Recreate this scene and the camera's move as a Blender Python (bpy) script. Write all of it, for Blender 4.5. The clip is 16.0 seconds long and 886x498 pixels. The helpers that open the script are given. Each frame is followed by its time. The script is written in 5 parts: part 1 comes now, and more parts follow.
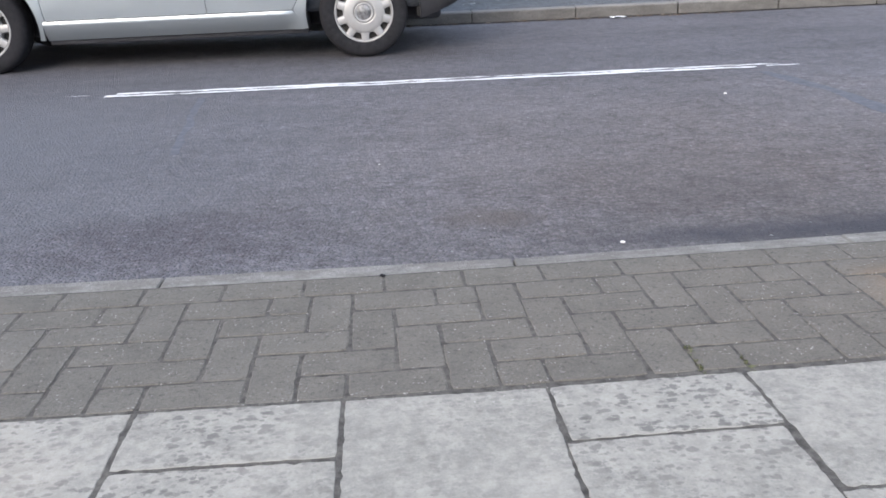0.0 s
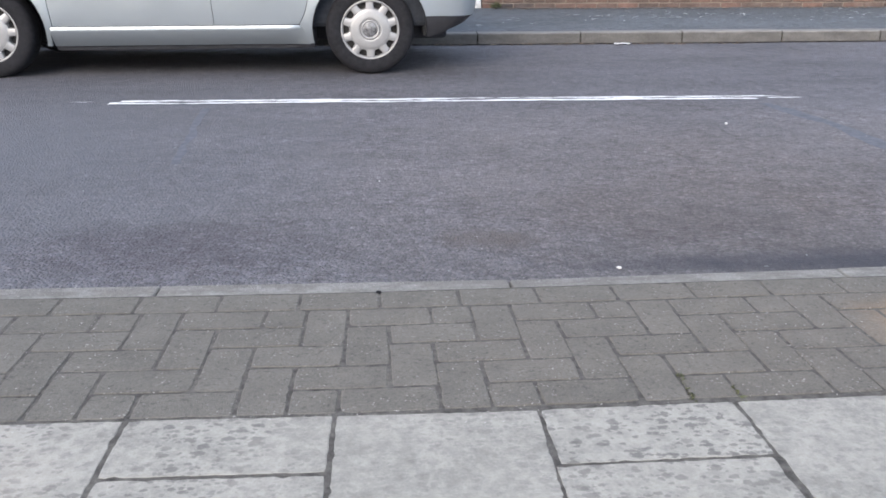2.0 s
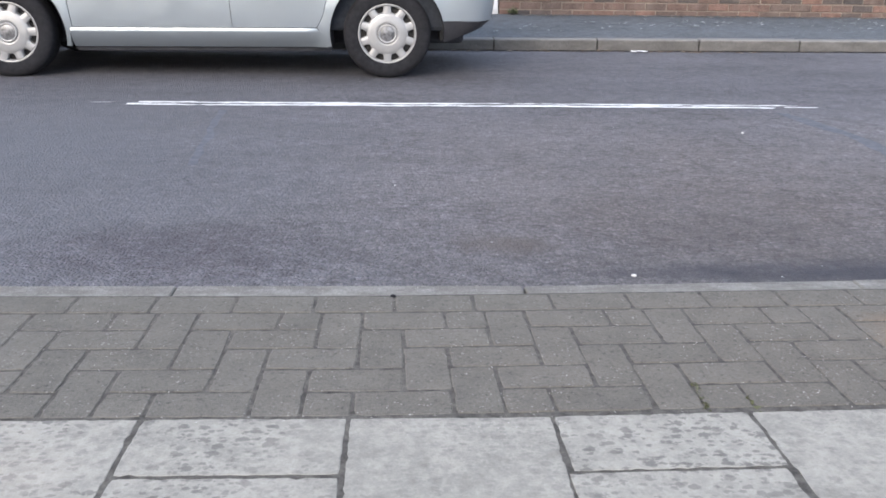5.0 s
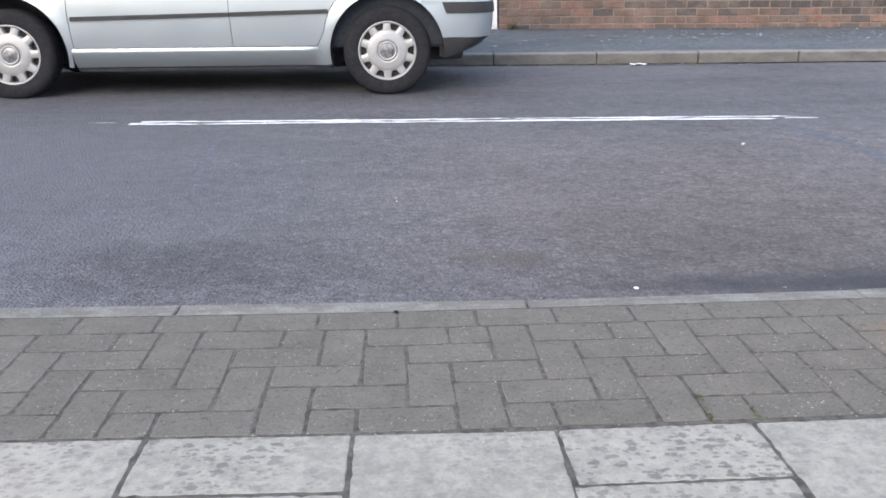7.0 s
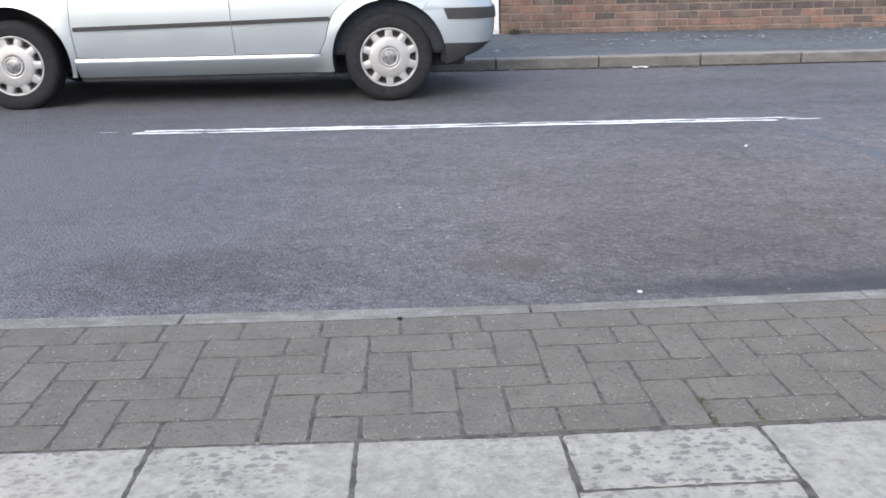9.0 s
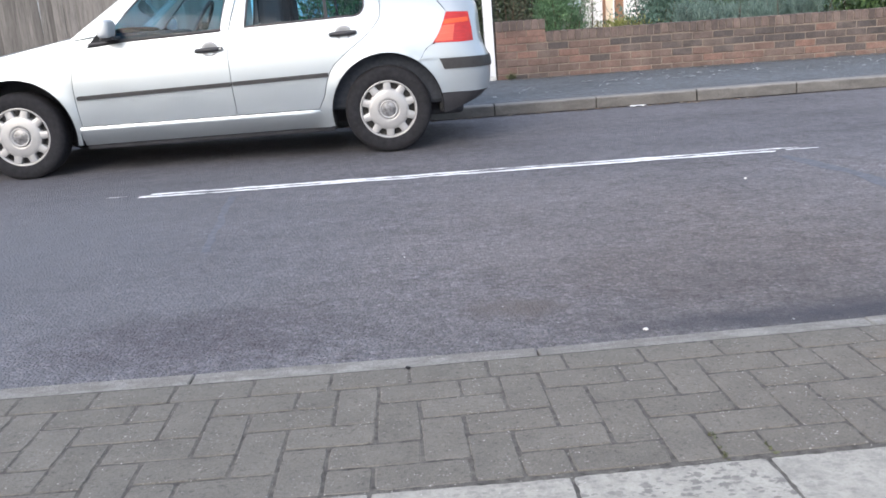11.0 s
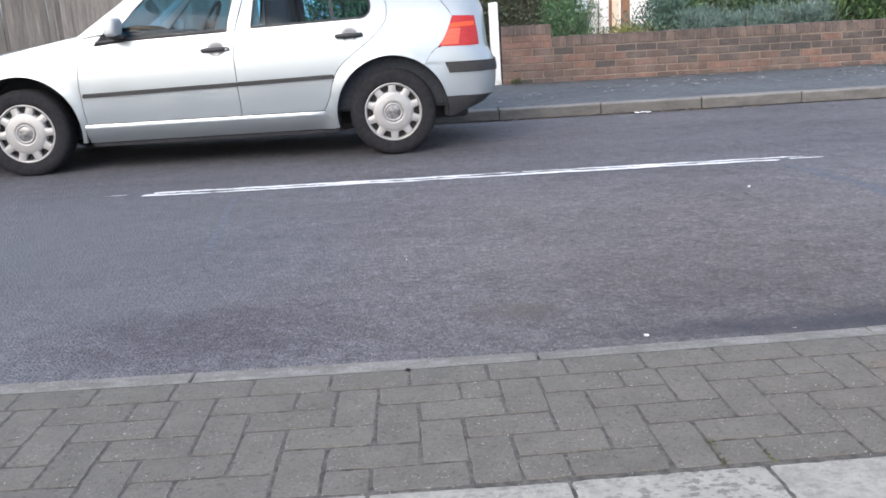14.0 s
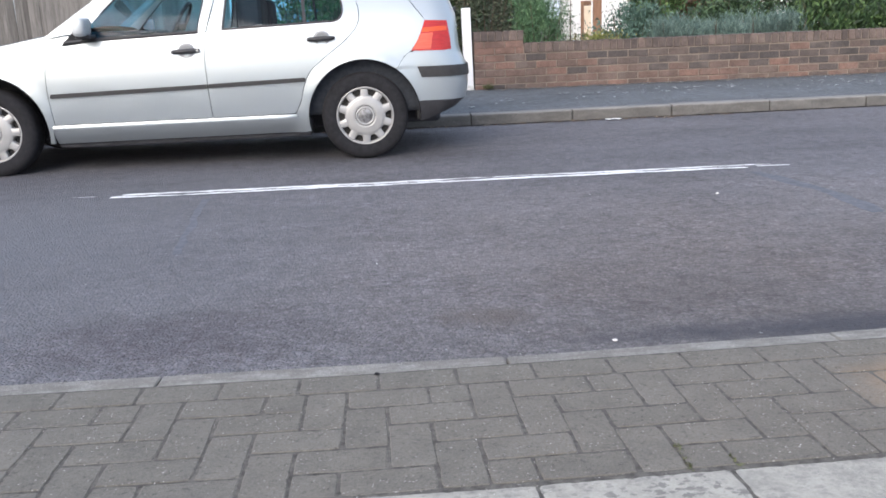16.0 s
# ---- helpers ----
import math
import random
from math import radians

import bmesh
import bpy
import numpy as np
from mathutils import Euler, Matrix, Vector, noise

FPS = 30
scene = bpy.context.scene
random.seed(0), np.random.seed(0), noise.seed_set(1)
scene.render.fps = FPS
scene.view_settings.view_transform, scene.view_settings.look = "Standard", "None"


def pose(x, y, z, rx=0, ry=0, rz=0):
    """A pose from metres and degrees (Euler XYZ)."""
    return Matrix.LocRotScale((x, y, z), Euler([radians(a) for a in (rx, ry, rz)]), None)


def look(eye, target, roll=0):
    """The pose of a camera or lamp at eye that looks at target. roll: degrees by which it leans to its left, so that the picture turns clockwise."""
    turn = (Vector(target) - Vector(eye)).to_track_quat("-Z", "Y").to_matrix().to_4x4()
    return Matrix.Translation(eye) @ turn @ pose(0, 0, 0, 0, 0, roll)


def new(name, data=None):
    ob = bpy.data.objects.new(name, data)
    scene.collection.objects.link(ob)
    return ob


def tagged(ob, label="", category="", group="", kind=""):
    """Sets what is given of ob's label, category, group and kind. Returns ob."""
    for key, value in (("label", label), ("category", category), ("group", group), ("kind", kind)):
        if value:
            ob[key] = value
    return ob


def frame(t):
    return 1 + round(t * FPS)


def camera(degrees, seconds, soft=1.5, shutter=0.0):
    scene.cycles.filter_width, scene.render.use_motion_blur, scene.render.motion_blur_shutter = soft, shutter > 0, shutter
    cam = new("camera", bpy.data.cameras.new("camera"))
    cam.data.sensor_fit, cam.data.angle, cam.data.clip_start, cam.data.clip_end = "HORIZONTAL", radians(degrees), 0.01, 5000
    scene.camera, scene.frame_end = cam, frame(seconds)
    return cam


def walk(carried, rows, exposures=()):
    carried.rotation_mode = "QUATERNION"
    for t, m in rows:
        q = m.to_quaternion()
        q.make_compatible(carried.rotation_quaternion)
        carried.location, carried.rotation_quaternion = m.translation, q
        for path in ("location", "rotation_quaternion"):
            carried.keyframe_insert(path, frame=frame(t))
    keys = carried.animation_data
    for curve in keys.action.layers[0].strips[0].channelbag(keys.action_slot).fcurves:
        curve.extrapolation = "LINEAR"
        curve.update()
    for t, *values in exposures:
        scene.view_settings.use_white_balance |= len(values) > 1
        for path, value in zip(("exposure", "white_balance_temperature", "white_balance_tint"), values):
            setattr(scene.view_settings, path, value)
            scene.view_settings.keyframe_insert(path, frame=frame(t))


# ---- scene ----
cam = camera(50.9, 16.0, soft=1.7)
PATH = [
    (0, (-0.081, -2.334, 0.894), (0.013, -0.453, 0.218), -2.2),
    (0.5, (-0.08, -2.338, 0.896), (0.01, -0.452, 0.234), -2.0),
    (1, (-0.079, -2.342, 0.9), (-0.006, -0.446, 0.268), -1.6),
    (1.5, (-0.078, -2.342, 0.898), (0.02, -0.448, 0.264), -0.6),
    (2, (-0.081, -2.342, 0.898), (0.02, -0.449, 0.26), 0.0),
    (2.5, (-0.084, -2.342, 0.898), (0.0, -0.449, 0.258), 0.6),
    (3, (-0.087, -2.342, 0.898), (-0.008, -0.449, 0.259), 0.6),
    (3.5, (-0.088, -2.344, 0.899), (-0.008, -0.449, 0.265), 0.6),
    (4, (-0.09, -2.344, 0.898), (-0.01, -0.448, 0.267), 0.9),
    (6.5, (-0.087, -2.351, 0.903), (-0.023, -0.447, 0.294), 0.1),
    (7, (-0.086, -2.352, 0.903), (-0.018, -0.445, 0.305), -0.2),
    (7.5, (-0.085, -2.353, 0.904), (-0.014, -0.445, 0.307), -0.2),
    (8, (-0.086, -2.352, 0.904), (-0.025, -0.445, 0.305), -0.2),
    (10.5, (-0.066, -2.367, 0.914), (-0.012, -0.436, 0.397), -3.2),
    (11, (-0.064, -2.38, 0.917), (-0.022, -0.442, 0.426), -4.0),
    (11.5, (-0.054, -2.38, 0.914), (-0.022, -0.443, 0.419), -4.3),
    (12, (-0.06, -2.381, 0.916), (-0.011, -0.442, 0.425), -3.7),
    (12.5, (-0.065, -2.379, 0.913), (-0.012, -0.441, 0.419), -2.6),
    (13, (-0.07, -2.382, 0.916), (-0.029, -0.442, 0.43), -2.0),
    (13.5, (-0.063, -2.382, 0.915), (-0.026, -0.442, 0.429), -2.8),
    (14, (-0.063, -2.383, 0.915), (-0.026, -0.443, 0.432), -3.1),
    (14.5, (-0.056, -2.383, 0.916), (-0.013, -0.443, 0.429), -3.4),
    (15, (-0.06, -2.385, 0.914), (0.004, -0.444, 0.437), -2.7),
    (15.5, (-0.058, -2.384, 0.914), (0.009, -0.444, 0.434), -2.5),
    (16, (-0.058, -2.383, 0.913), (0.04, -0.443, 0.437), -2.3),
]
# the clip's own exposure drifts a little
EXPOSURE = [(0.0, 1.26), (4.0, 1.26), (6.5, 1.32), (8.0, 1.33), (10.5, 1.35), (11.5, 1.29), (13.0, 1.27), (15.0, 1.24), (16.0, 1.24)]
walk(cam, [(t, look(eye, target, roll)) for t, eye, target, roll in PATH], EXPOSURE)

# ---- world and sun ----
world = bpy.data.worlds.new("sky")
scene.world = world
world.use_nodes = True
wn = world.node_tree.nodes
wl = world.node_tree.links
sky = wn.new("ShaderNodeTexSky")
sky.sky_type = "NISHITA"
sky.sun_disc = False
SUN_EL, SUN_AZ = radians(32), radians(205)
sky.sun_elevation, sky.sun_rotation = SUN_EL, SUN_AZ
sky.air_density, sky.dust_density, sky.ozone_density = 1.0, 2.5, 1.0
haze = wn.new("ShaderNodeMixRGB")
haze.inputs["Fac"].default_value = 0.6
haze.inputs["Color2"].default_value = (2.86, 3.20, 3.98, 1)
wl.new(sky.outputs["Color"], haze.inputs["Color1"])
wl.new(haze.outputs["Color"], wn["Background"].inputs["Color"])
wn["Background"].inputs["Strength"].default_value = 0.16
sun = new("sun", bpy.data.lights.new("sun", "SUN"))
sun.data.energy, sun.data.angle, sun.data.color = 0.9, radians(40), (1.0, 0.905, 0.835)
toward = Vector((math.sin(SUN_AZ) * math.cos(SUN_EL), math.cos(SUN_AZ) * math.cos(SUN_EL), math.sin(SUN_EL)))
sun.matrix_world = look(toward * 50, (0, 0, 0))


# ---- materials ----
class Nodes:
    """A small helper round one material's node tree."""

    def __init__(self, name, rough=0.6, metal=0.0):
        self.mat = bpy.data.materials.new(name)
        self.mat.use_nodes = True
        self.tree = self.mat.node_tree
        self.bsdf = self.tree.nodes["Principled BSDF"]
        self.bsdf.inputs["Roughness"].default_value = rough
        self.bsdf.inputs["Metallic"].default_value = metal
        self.pos = self.add("ShaderNodeNewGeometry").outputs["Position"]

    def add(self, kind, **sets):
        n = self.tree.nodes.new(kind)
        for key, value in sets.items():
            if key == "op":
                n.operation = value
            elif key == "blend":
                n.blend_type = value
        return n

    def link(self, a, b):
        self.tree.links.new(a, b)

    def noise(self, scale, detail=4.0, rough=0.6, stretch=None, distort=0.0):
        n = self.add("ShaderNodeTexNoise")
        n.inputs["Scale"].default_value = scale
        n.inputs["Detail"].default_value = detail
        n.inputs["Roughness"].default_value = rough
        n.inputs["Distortion"].default_value = distort
        self.link(self.scaled(stretch) if stretch else self.pos, n.inputs["Vector"])
        return n.outputs["Fac"]

    def scaled(self, s, offset=(0, 0, 0)):
        m = self.add("ShaderNodeMapping")
        m.inputs["Scale"].default_value = s
        m.inputs["Location"].default_value = offset
        self.link(self.pos, m.inputs["Vector"])
        return m.outputs["Vector"]

    def cells(self, scale, stretch=None, feature="F1"):
        n = self.add("ShaderNodeTexVoronoi")
        n.feature = feature
        n.inputs["Scale"].default_value = scale
        self.link(self.scaled(stretch) if stretch else self.pos, n.inputs["Vector"])
        return n

    def ramp(self, fac, stops):
        r = self.add("ShaderNodeValToRGB")
        e = r.color_ramp.elements
        while len(e) < len(stops):
            e.new(0.5)
        for el, (p, c) in zip(e, stops):
            el.position = p
            el.color = (*c, 1) if isinstance(c, tuple) else (c, c, c, 1)
        self.link(fac, r.inputs["Fac"])
        return r.outputs["Color"]

    def mix(self, fac, a, b, blend="MIX"):
        m = self.add("ShaderNodeMixRGB", blend=blend)
        for value, slot in ((fac, "Fac"), (a, "Color1"), (b, "Color2")):
            if isinstance(value, (int, float)):
                m.inputs[slot].default_value = value if slot == "Fac" else (value, value, value, 1)
            elif isinstance(value, tuple):
                m.inputs[slot].default_value = (*value, 1)
            else:
                self.link(value, m.inputs[slot])
        return m.outputs["Color"]

    def math(self, op, a, b=0.0):
        m = self.add("ShaderNodeMath", op=op)
        for value, k in ((a, 0), (b, 1)):
            if isinstance(value, (int, float)):
                m.inputs[k].default_value = value
            else:
                self.link(value, m.inputs[k])
        return m.outputs[0]

    def blot(self, centre, size, edge=0.5, wobble=0.35, scale=6.0):
        """1 inside a ragged ellipse round centre, 0 outside."""
        m = self.add("ShaderNodeVectorMath", op="SUBTRACT")
        self.link(self.pos, m.inputs[0])
        m.inputs[1].default_value = centre
        d = self.add("ShaderNodeVectorMath", op="DIVIDE")
        self.link(m.outputs[0], d.inputs[0])
        d.inputs[1].default_value = size
        ln = self.add("ShaderNodeVectorMath", op="LENGTH")
        self.link(d.outputs[0], ln.inputs[0])
        w = self.math("MULTIPLY", self.math("SUBTRACT", self.noise(scale, 5), 0.5), wobble * 4)
        r = self.math("ADD", ln.outputs["Value"], w)
        r = self.math("MULTIPLY", r, 0.5)
        return self.ramp(r, [((1 - edge) * 0.5, 1.0), ((1 + edge) * 0.5, 0.0)])

    def random(self):
        return self.add("ShaderNodeObjectInfo").outputs["Random"]

    def colour(self, c):
        if isinstance(c, tuple):
            self.bsdf.inputs["Base Color"].default_value = (*c, 1)
        else:
            self.link(c, self.bsdf.inputs["Base Color"])
        return self

    def rough(self, r):
        self.link(r, self.bsdf.inputs["Roughness"])
        return self

    def bump(self, height, strength=0.4, distance=0.01):
        b = self.add("ShaderNodeBump")
        b.inputs["Strength"].default_value = strength
        b.inputs["Distance"].default_value = distance
        self.link(height, b.inputs["Height"])
        self.link(b.outputs["Normal"], self.bsdf.inputs["Normal"])
        return self


def plain(name, c, rough=0.5, metal=0.0, vary=0.12, scale=8.0, bump=0.0, bump_scale=120.0):
    n = Nodes(name, rough, metal)
    lo = tuple(v * (1 - vary) for v in c)
    hi = tuple(min(1.0, v * (1 + vary)) for v in c)
    n.colour(n.ramp(n.noise(scale, 6), [(0.3, lo), (0.7, hi)]))
    n.rough(n.ramp(n.noise(scale * 2.3, 3), [(0.3, max(0.02, rough * 0.85)), (0.7, min(1.0, rough * 1.15))]))
    if bump:
        n.bump(n.noise(bump_scale, 4), bump, 0.004)
    return n.mat


def asphalt(name, tone, fine=1.0, stains=False):
    n = Nodes(name, 0.8)
    grit = n.cells(105 * fine)
    stone = n.ramp(grit.outputs["Color"], [(0.15, tuple(v * 0.78 for v in tone)), (0.5, tone), (0.75, tuple(v * 1.14 for v in tone)), (0.9, tuple(v * 1.5 for v in tone))])
    clump = n.noise(38 * fine, 5, 0.7)
    c = n.mix(1.0, stone, n.ramp(clump, [(0.32, 0.62), (0.5, 0.97), (0.68, 1.25)]), "MULTIPLY")
    patch = n.noise(9 * fine, 6, 0.65)
    c = n.mix(0.9, c, n.ramp(patch, [(0.33, 0.76), (0.5, 1.0), (0.67, 1.17)]), "MULTIPLY")
    broad = n.noise(0.9, 6, 0.6, (0.6, 1.5, 1.0))
    c = n.mix(1.0, c, n.ramp(broad, [(0.33, 0.78), (0.5, 1.0), (0.67, 1.16)]), "MULTIPLY")
    coarse = n.noise(24 * fine, 3, 0.75, (0.75, 1.2, 1.0), 0.4)
    rough_zone = n.ramp(n.noise(1.5, 3, 0.55, (0.8, 1.3, 1.0)), [(0.44, 0.2), (0.56, 1.0)])
    c = n.mix(rough_zone, c, n.mix(1.0, c, n.ramp(coarse, [(0.34, (0.70, 0.66, 0.66)), (0.46, (0.98, 0.97, 0.97)), (0.58, (1.04, 1.05, 1.06)), (0.68, (1.30, 1.31, 1.33))]), "MULTIPLY"))
    chip = n.cells(60 * fine)
    bright = n.math("MULTIPLY", n.ramp(chip.outputs["Distance"], [(0.14, 1.0), (0.24, 0.0)]), n.ramp(chip.outputs["Color"], [(0.62, 0.0), (0.70, 1.0)]))
    c = n.mix(n.math("MULTIPLY", bright, 0.55), c, (0.30, 0.29, 0.29))
    if stains:
        brown = n.blot((1.25, 1.05, 0), (1.15, 1.1, 1), 0.9, 0.4, 2.0)
        c = n.mix(n.math("MULTIPLY", brown, 0.9), c, n.mix(1.0, c, (1.12, 1.03, 0.93), "MULTIPLY"))
        smooth = n.blot((-1.9, 1.7, 0), (1.0, 1.7, 1), 0.8, 0.3, 1.5)
        c = n.mix(n.math("MULTIPLY", smooth, 0.7), c, (0.122, 0.128, 0.143))
        worn = n.blot((-0.80, 0.36, 0), (0.40, 0.27, 1), 0.45, 0.35, 5.0)
        c = n.mix(n.math("MULTIPLY", worn, 0.8), c, n.mix(1.0, c, (0.66, 0.62, 0.64), "MULTIPLY"))
        right = n.blot((0.95, 0.60, 0), (0.65, 0.42, 1), 0.7, 0.45, 4.0)
        c = n.mix(n.math("MULTIPLY", right, 0.75), c, n.mix(1.0, c, (0.68, 0.65, 0.63), "MULTIPLY"))
        oil = n.blot((0.21, 0.42, 0), (0.13, 0.085, 1), 0.6, 0.4, 9.0)
        c = n.mix(n.math("MULTIPLY", oil, 0.6), c, (0.115, 0.096, 0.084))
        wet = n.blot((1.45, 0.155, 0), (0.80, 0.085, 1), 0.45, 0.3, 9.0)
        c = n.mix(n.math("MULTIPLY", wet, 0.9), c, (0.045, 0.045, 0.055))
        # darker band beyond the white line
        far_band = n.blot((-1.2, 3.95, 0), (7.0, 0.85, 1), 0.8, 0.25, 2.0)
        c = n.mix(n.math("MULTIPLY", far_band, 0.6), c, n.mix(1.0, c, (0.68, 0.69, 0.72), "MULTIPLY"))
        # darker patch beneath the parked car, about as large as the car
        under_car = n.blot((-1.3, 4.85, 0), (2.2, 0.8, 1), 0.7, 0.3, 3.0)
        c = n.mix(n.math("MULTIPLY", under_car, 0.5), c, n.mix(1.0, c, (0.6, 0.6, 0.62), "MULTIPLY"))
    n.colour(c)
    n.rough(n.ramp(clump, [(0.3, 0.72), (0.7, 0.9)]))
    h = n.mix(0.5, n.ramp(grit.outputs["Distance"], [(0.0, 1.0), (0.7, 0.0)]), clump, "ADD")
    n.bump(h, 0.9, 0.008)
    return n.mat


def block_mat():
    n = Nodes("paving_block", 0.85)
    base = n.ramp(n.random(), [(0.0, (0.150, 0.140, 0.120)), (0.5, (0.158, 0.147, 0.126)), (1.0, (0.166, 0.155, 0.133))])
    grain = n.noise(160, 4, 0.75)
    c = n.mix(0.8, base, n.ramp(grain, [(0.25, 0.6), (0.5, 1.0), (0.75, 1.35)]), "MULTIPLY")
    c = n.mix(0.6, c, n.ramp(n.noise(11, 6, 0.65), [(0.3, 0.72), (0.7, 1.2)]), "MULTIPLY")
    pits = n.ramp(n.noise(75, 5, 0.7), [(0.34, 0.5), (0.43, 1.0), (0.60, 1.0), (0.70, 1.3)])
    c = n.mix(0.8, c, pits, "MULTIPLY")
    speck = n.cells(95)
    light = n.math("MULTIPLY", n.ramp(speck.outputs["Distance"], [(0.13, 1.0), (0.25, 0.0)]), n.ramp(speck.outputs["Color"], [(0.50, 0.0), (0.60, 1.0)]))
    light = n.math("MULTIPLY", light, n.ramp(n.noise(14, 4), [(0.45, 0.1), (0.58, 1.0)]))
    c = n.mix(n.math("MULTIPLY", light, 0.8), c, (0.40, 0.385, 0.35))
    # reflected sunlight on the blocks, painted as a warm orange patch
    sun_patch = n.blot((1.28, -0.36, 0), (0.18, 0.12, 1), 0.8, 0.4, 9.0)
    c = n.mix(n.math("MULTIPLY", sun_patch, 0.6), c, (0.36, 0.235, 0.125))
    tint = n.blot((0.9, -0.45, 0), (0.8, 0.4, 1), 0.9, 0.3, 3.0)
    c = n.mix(n.math("MULTIPLY", tint, 0.4), c, n.mix(1.0, c, (1.10, 1.03, 0.98), "MULTIPLY"))
    n.colour(c)
    n.bump(n.mix(0.5, grain, n.noise(30, 5), "ADD"), 0.6, 0.005)
    return n.mat


def slab_mat():
    n = Nodes("paving_slab", 0.8)
    base = n.ramp(n.random(), [(0.0, (0.258, 0.249, 0.219)), (1.0, (0.312, 0.300, 0.264))])
    c = n.mix(0.7, base, n.ramp(n.noise(130, 4, 0.7), [(0.3, 0.8), (0.7, 1.15)]), "MULTIPLY")
    c = n.mix(0.6, c, n.ramp(n.noise(7, 6, 0.6), [(0.3, 0.82), (0.7, 1.12)]), "MULTIPLY")
    bleach = n.ramp(n.noise(13, 6, 0.7), [(0.42, 0.0), (0.62, 1.0)])
    c = n.mix(n.math("MULTIPLY", bleach, 0.38), c, (0.50, 0.475, 0.42))
    flaky = n.ramp(n.noise(42, 6, 0.75), [(0.44, 0.0), (0.60, 1.0)])
    c = n.mix(n.math("MULTIPLY", flaky, 0.30), c, (0.50, 0.475, 0.42))
    where = n.math("MULTIPLY", n.ramp(n.noise(2.6, 3, 0.6), [(0.36, 0.2), (0.52, 1.0)]), n.ramp(n.random(), [(0.25, 0.3), (0.7, 1.0)]))
    for size, lo, hi, strength in ((36, 0.33, 0.42, 0.78), (68, 0.33, 0.43, 0.7)):
        spots = n.cells(size, (0.85, 1.15, 1.0))
        edge = n.math("ADD", spots.outputs["Distance"], n.math("MULTIPLY", n.math("SUBTRACT", n.noise(size * 1.9, 5, 0.7), 0.5), 1.3))
        some = n.ramp(spots.outputs["Color"], [(0.48, 0.0), (0.56, 1.0)])
        lichen = n.math("MULTIPLY", n.math("MULTIPLY", n.ramp(edge, [(lo, 1.0), (hi, 0.0)]), where), some)
        c = n.mix(n.math("MULTIPLY", lichen, strength), c, (0.145, 0.140, 0.128))
    fine = n.math("MULTIPLY", n.ramp(n.noise(110, 4, 0.7), [(0.54, 0.0), (0.62, 1.0)]), n.ramp(n.noise(4.7, 3), [(0.42, 0.25), (0.6, 1.0)]))
    c = n.mix(n.math("MULTIPLY", fine, 0.45), c, (0.19, 0.185, 0.17))
    # warm sunlit patch at the left, painted into the slab colour
    pale = n.blot((-1.02, -0.98, 0), (0.22, 0.16, 1), 0.7, 0.3, 8.0)
    c = n.mix(n.math("MULTIPLY", pale, 0.35), c, (0.62, 0.54, 0.45))
    n.colour(c)
    n.bump(n.mix(0.4, n.noise(150, 4), n.noise(24, 5), "ADD"), 0.35, 0.004)
    return n.mat


def concrete(name, tone, dirt=0.5):
    n = Nodes(name, 0.85)
    c = n.mix(0.8, tone, n.ramp(n.noise(120, 5, 0.7), [(0.25, 0.62), (0.5, 1.0), (0.75, 1.3)]), "MULTIPLY")
    c = n.mix(dirt, c, n.ramp(n.noise(5, 6, 0.6, (1, 1, 2.5)), [(0.3, 0.6), (0.65, 1.15)]), "MULTIPLY")
    c = n.mix(0.35, c, n.ramp(n.random(), [(0.0, 0.8), (1.0, 1.2)]), "MULTIPLY")
    n.colour(c)
    n.bump(n.noise(90, 5, 0.7), 0.5, 0.006)
    return n.mat


def far_kerb_mat():
    """Grey concrete, its arris and top coloured lighter as if lit from the sky."""
    n = Nodes("weathered_kerb_lit_top", 0.85)
    c = n.mix(0.8, (0.142, 0.136, 0.127), n.ramp(n.noise(90, 5, 0.7), [(0.25, 0.62), (0.5, 1.0), (0.75, 1.3)]), "MULTIPLY")
    c = n.mix(0.85, c, n.ramp(n.noise(5, 6, 0.65, (1, 1, 2.5)), [(0.3, 0.68), (0.65, 1.18)]), "MULTIPLY")
    c = n.mix(0.35, c, n.ramp(n.random(), [(0.0, 0.8), (1.0, 1.2)]), "MULTIPLY")
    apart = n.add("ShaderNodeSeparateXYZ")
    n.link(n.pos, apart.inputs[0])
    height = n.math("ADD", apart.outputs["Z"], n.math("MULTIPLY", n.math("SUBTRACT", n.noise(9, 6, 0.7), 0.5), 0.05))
    # sky light on the kerb's top, put into the colour by height
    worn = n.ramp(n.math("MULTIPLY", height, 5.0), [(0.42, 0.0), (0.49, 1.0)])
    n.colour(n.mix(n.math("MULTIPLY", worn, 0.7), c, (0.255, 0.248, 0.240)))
    n.bump(n.noise(70, 6, 0.75), 0.6, 0.008)
    return n.mat


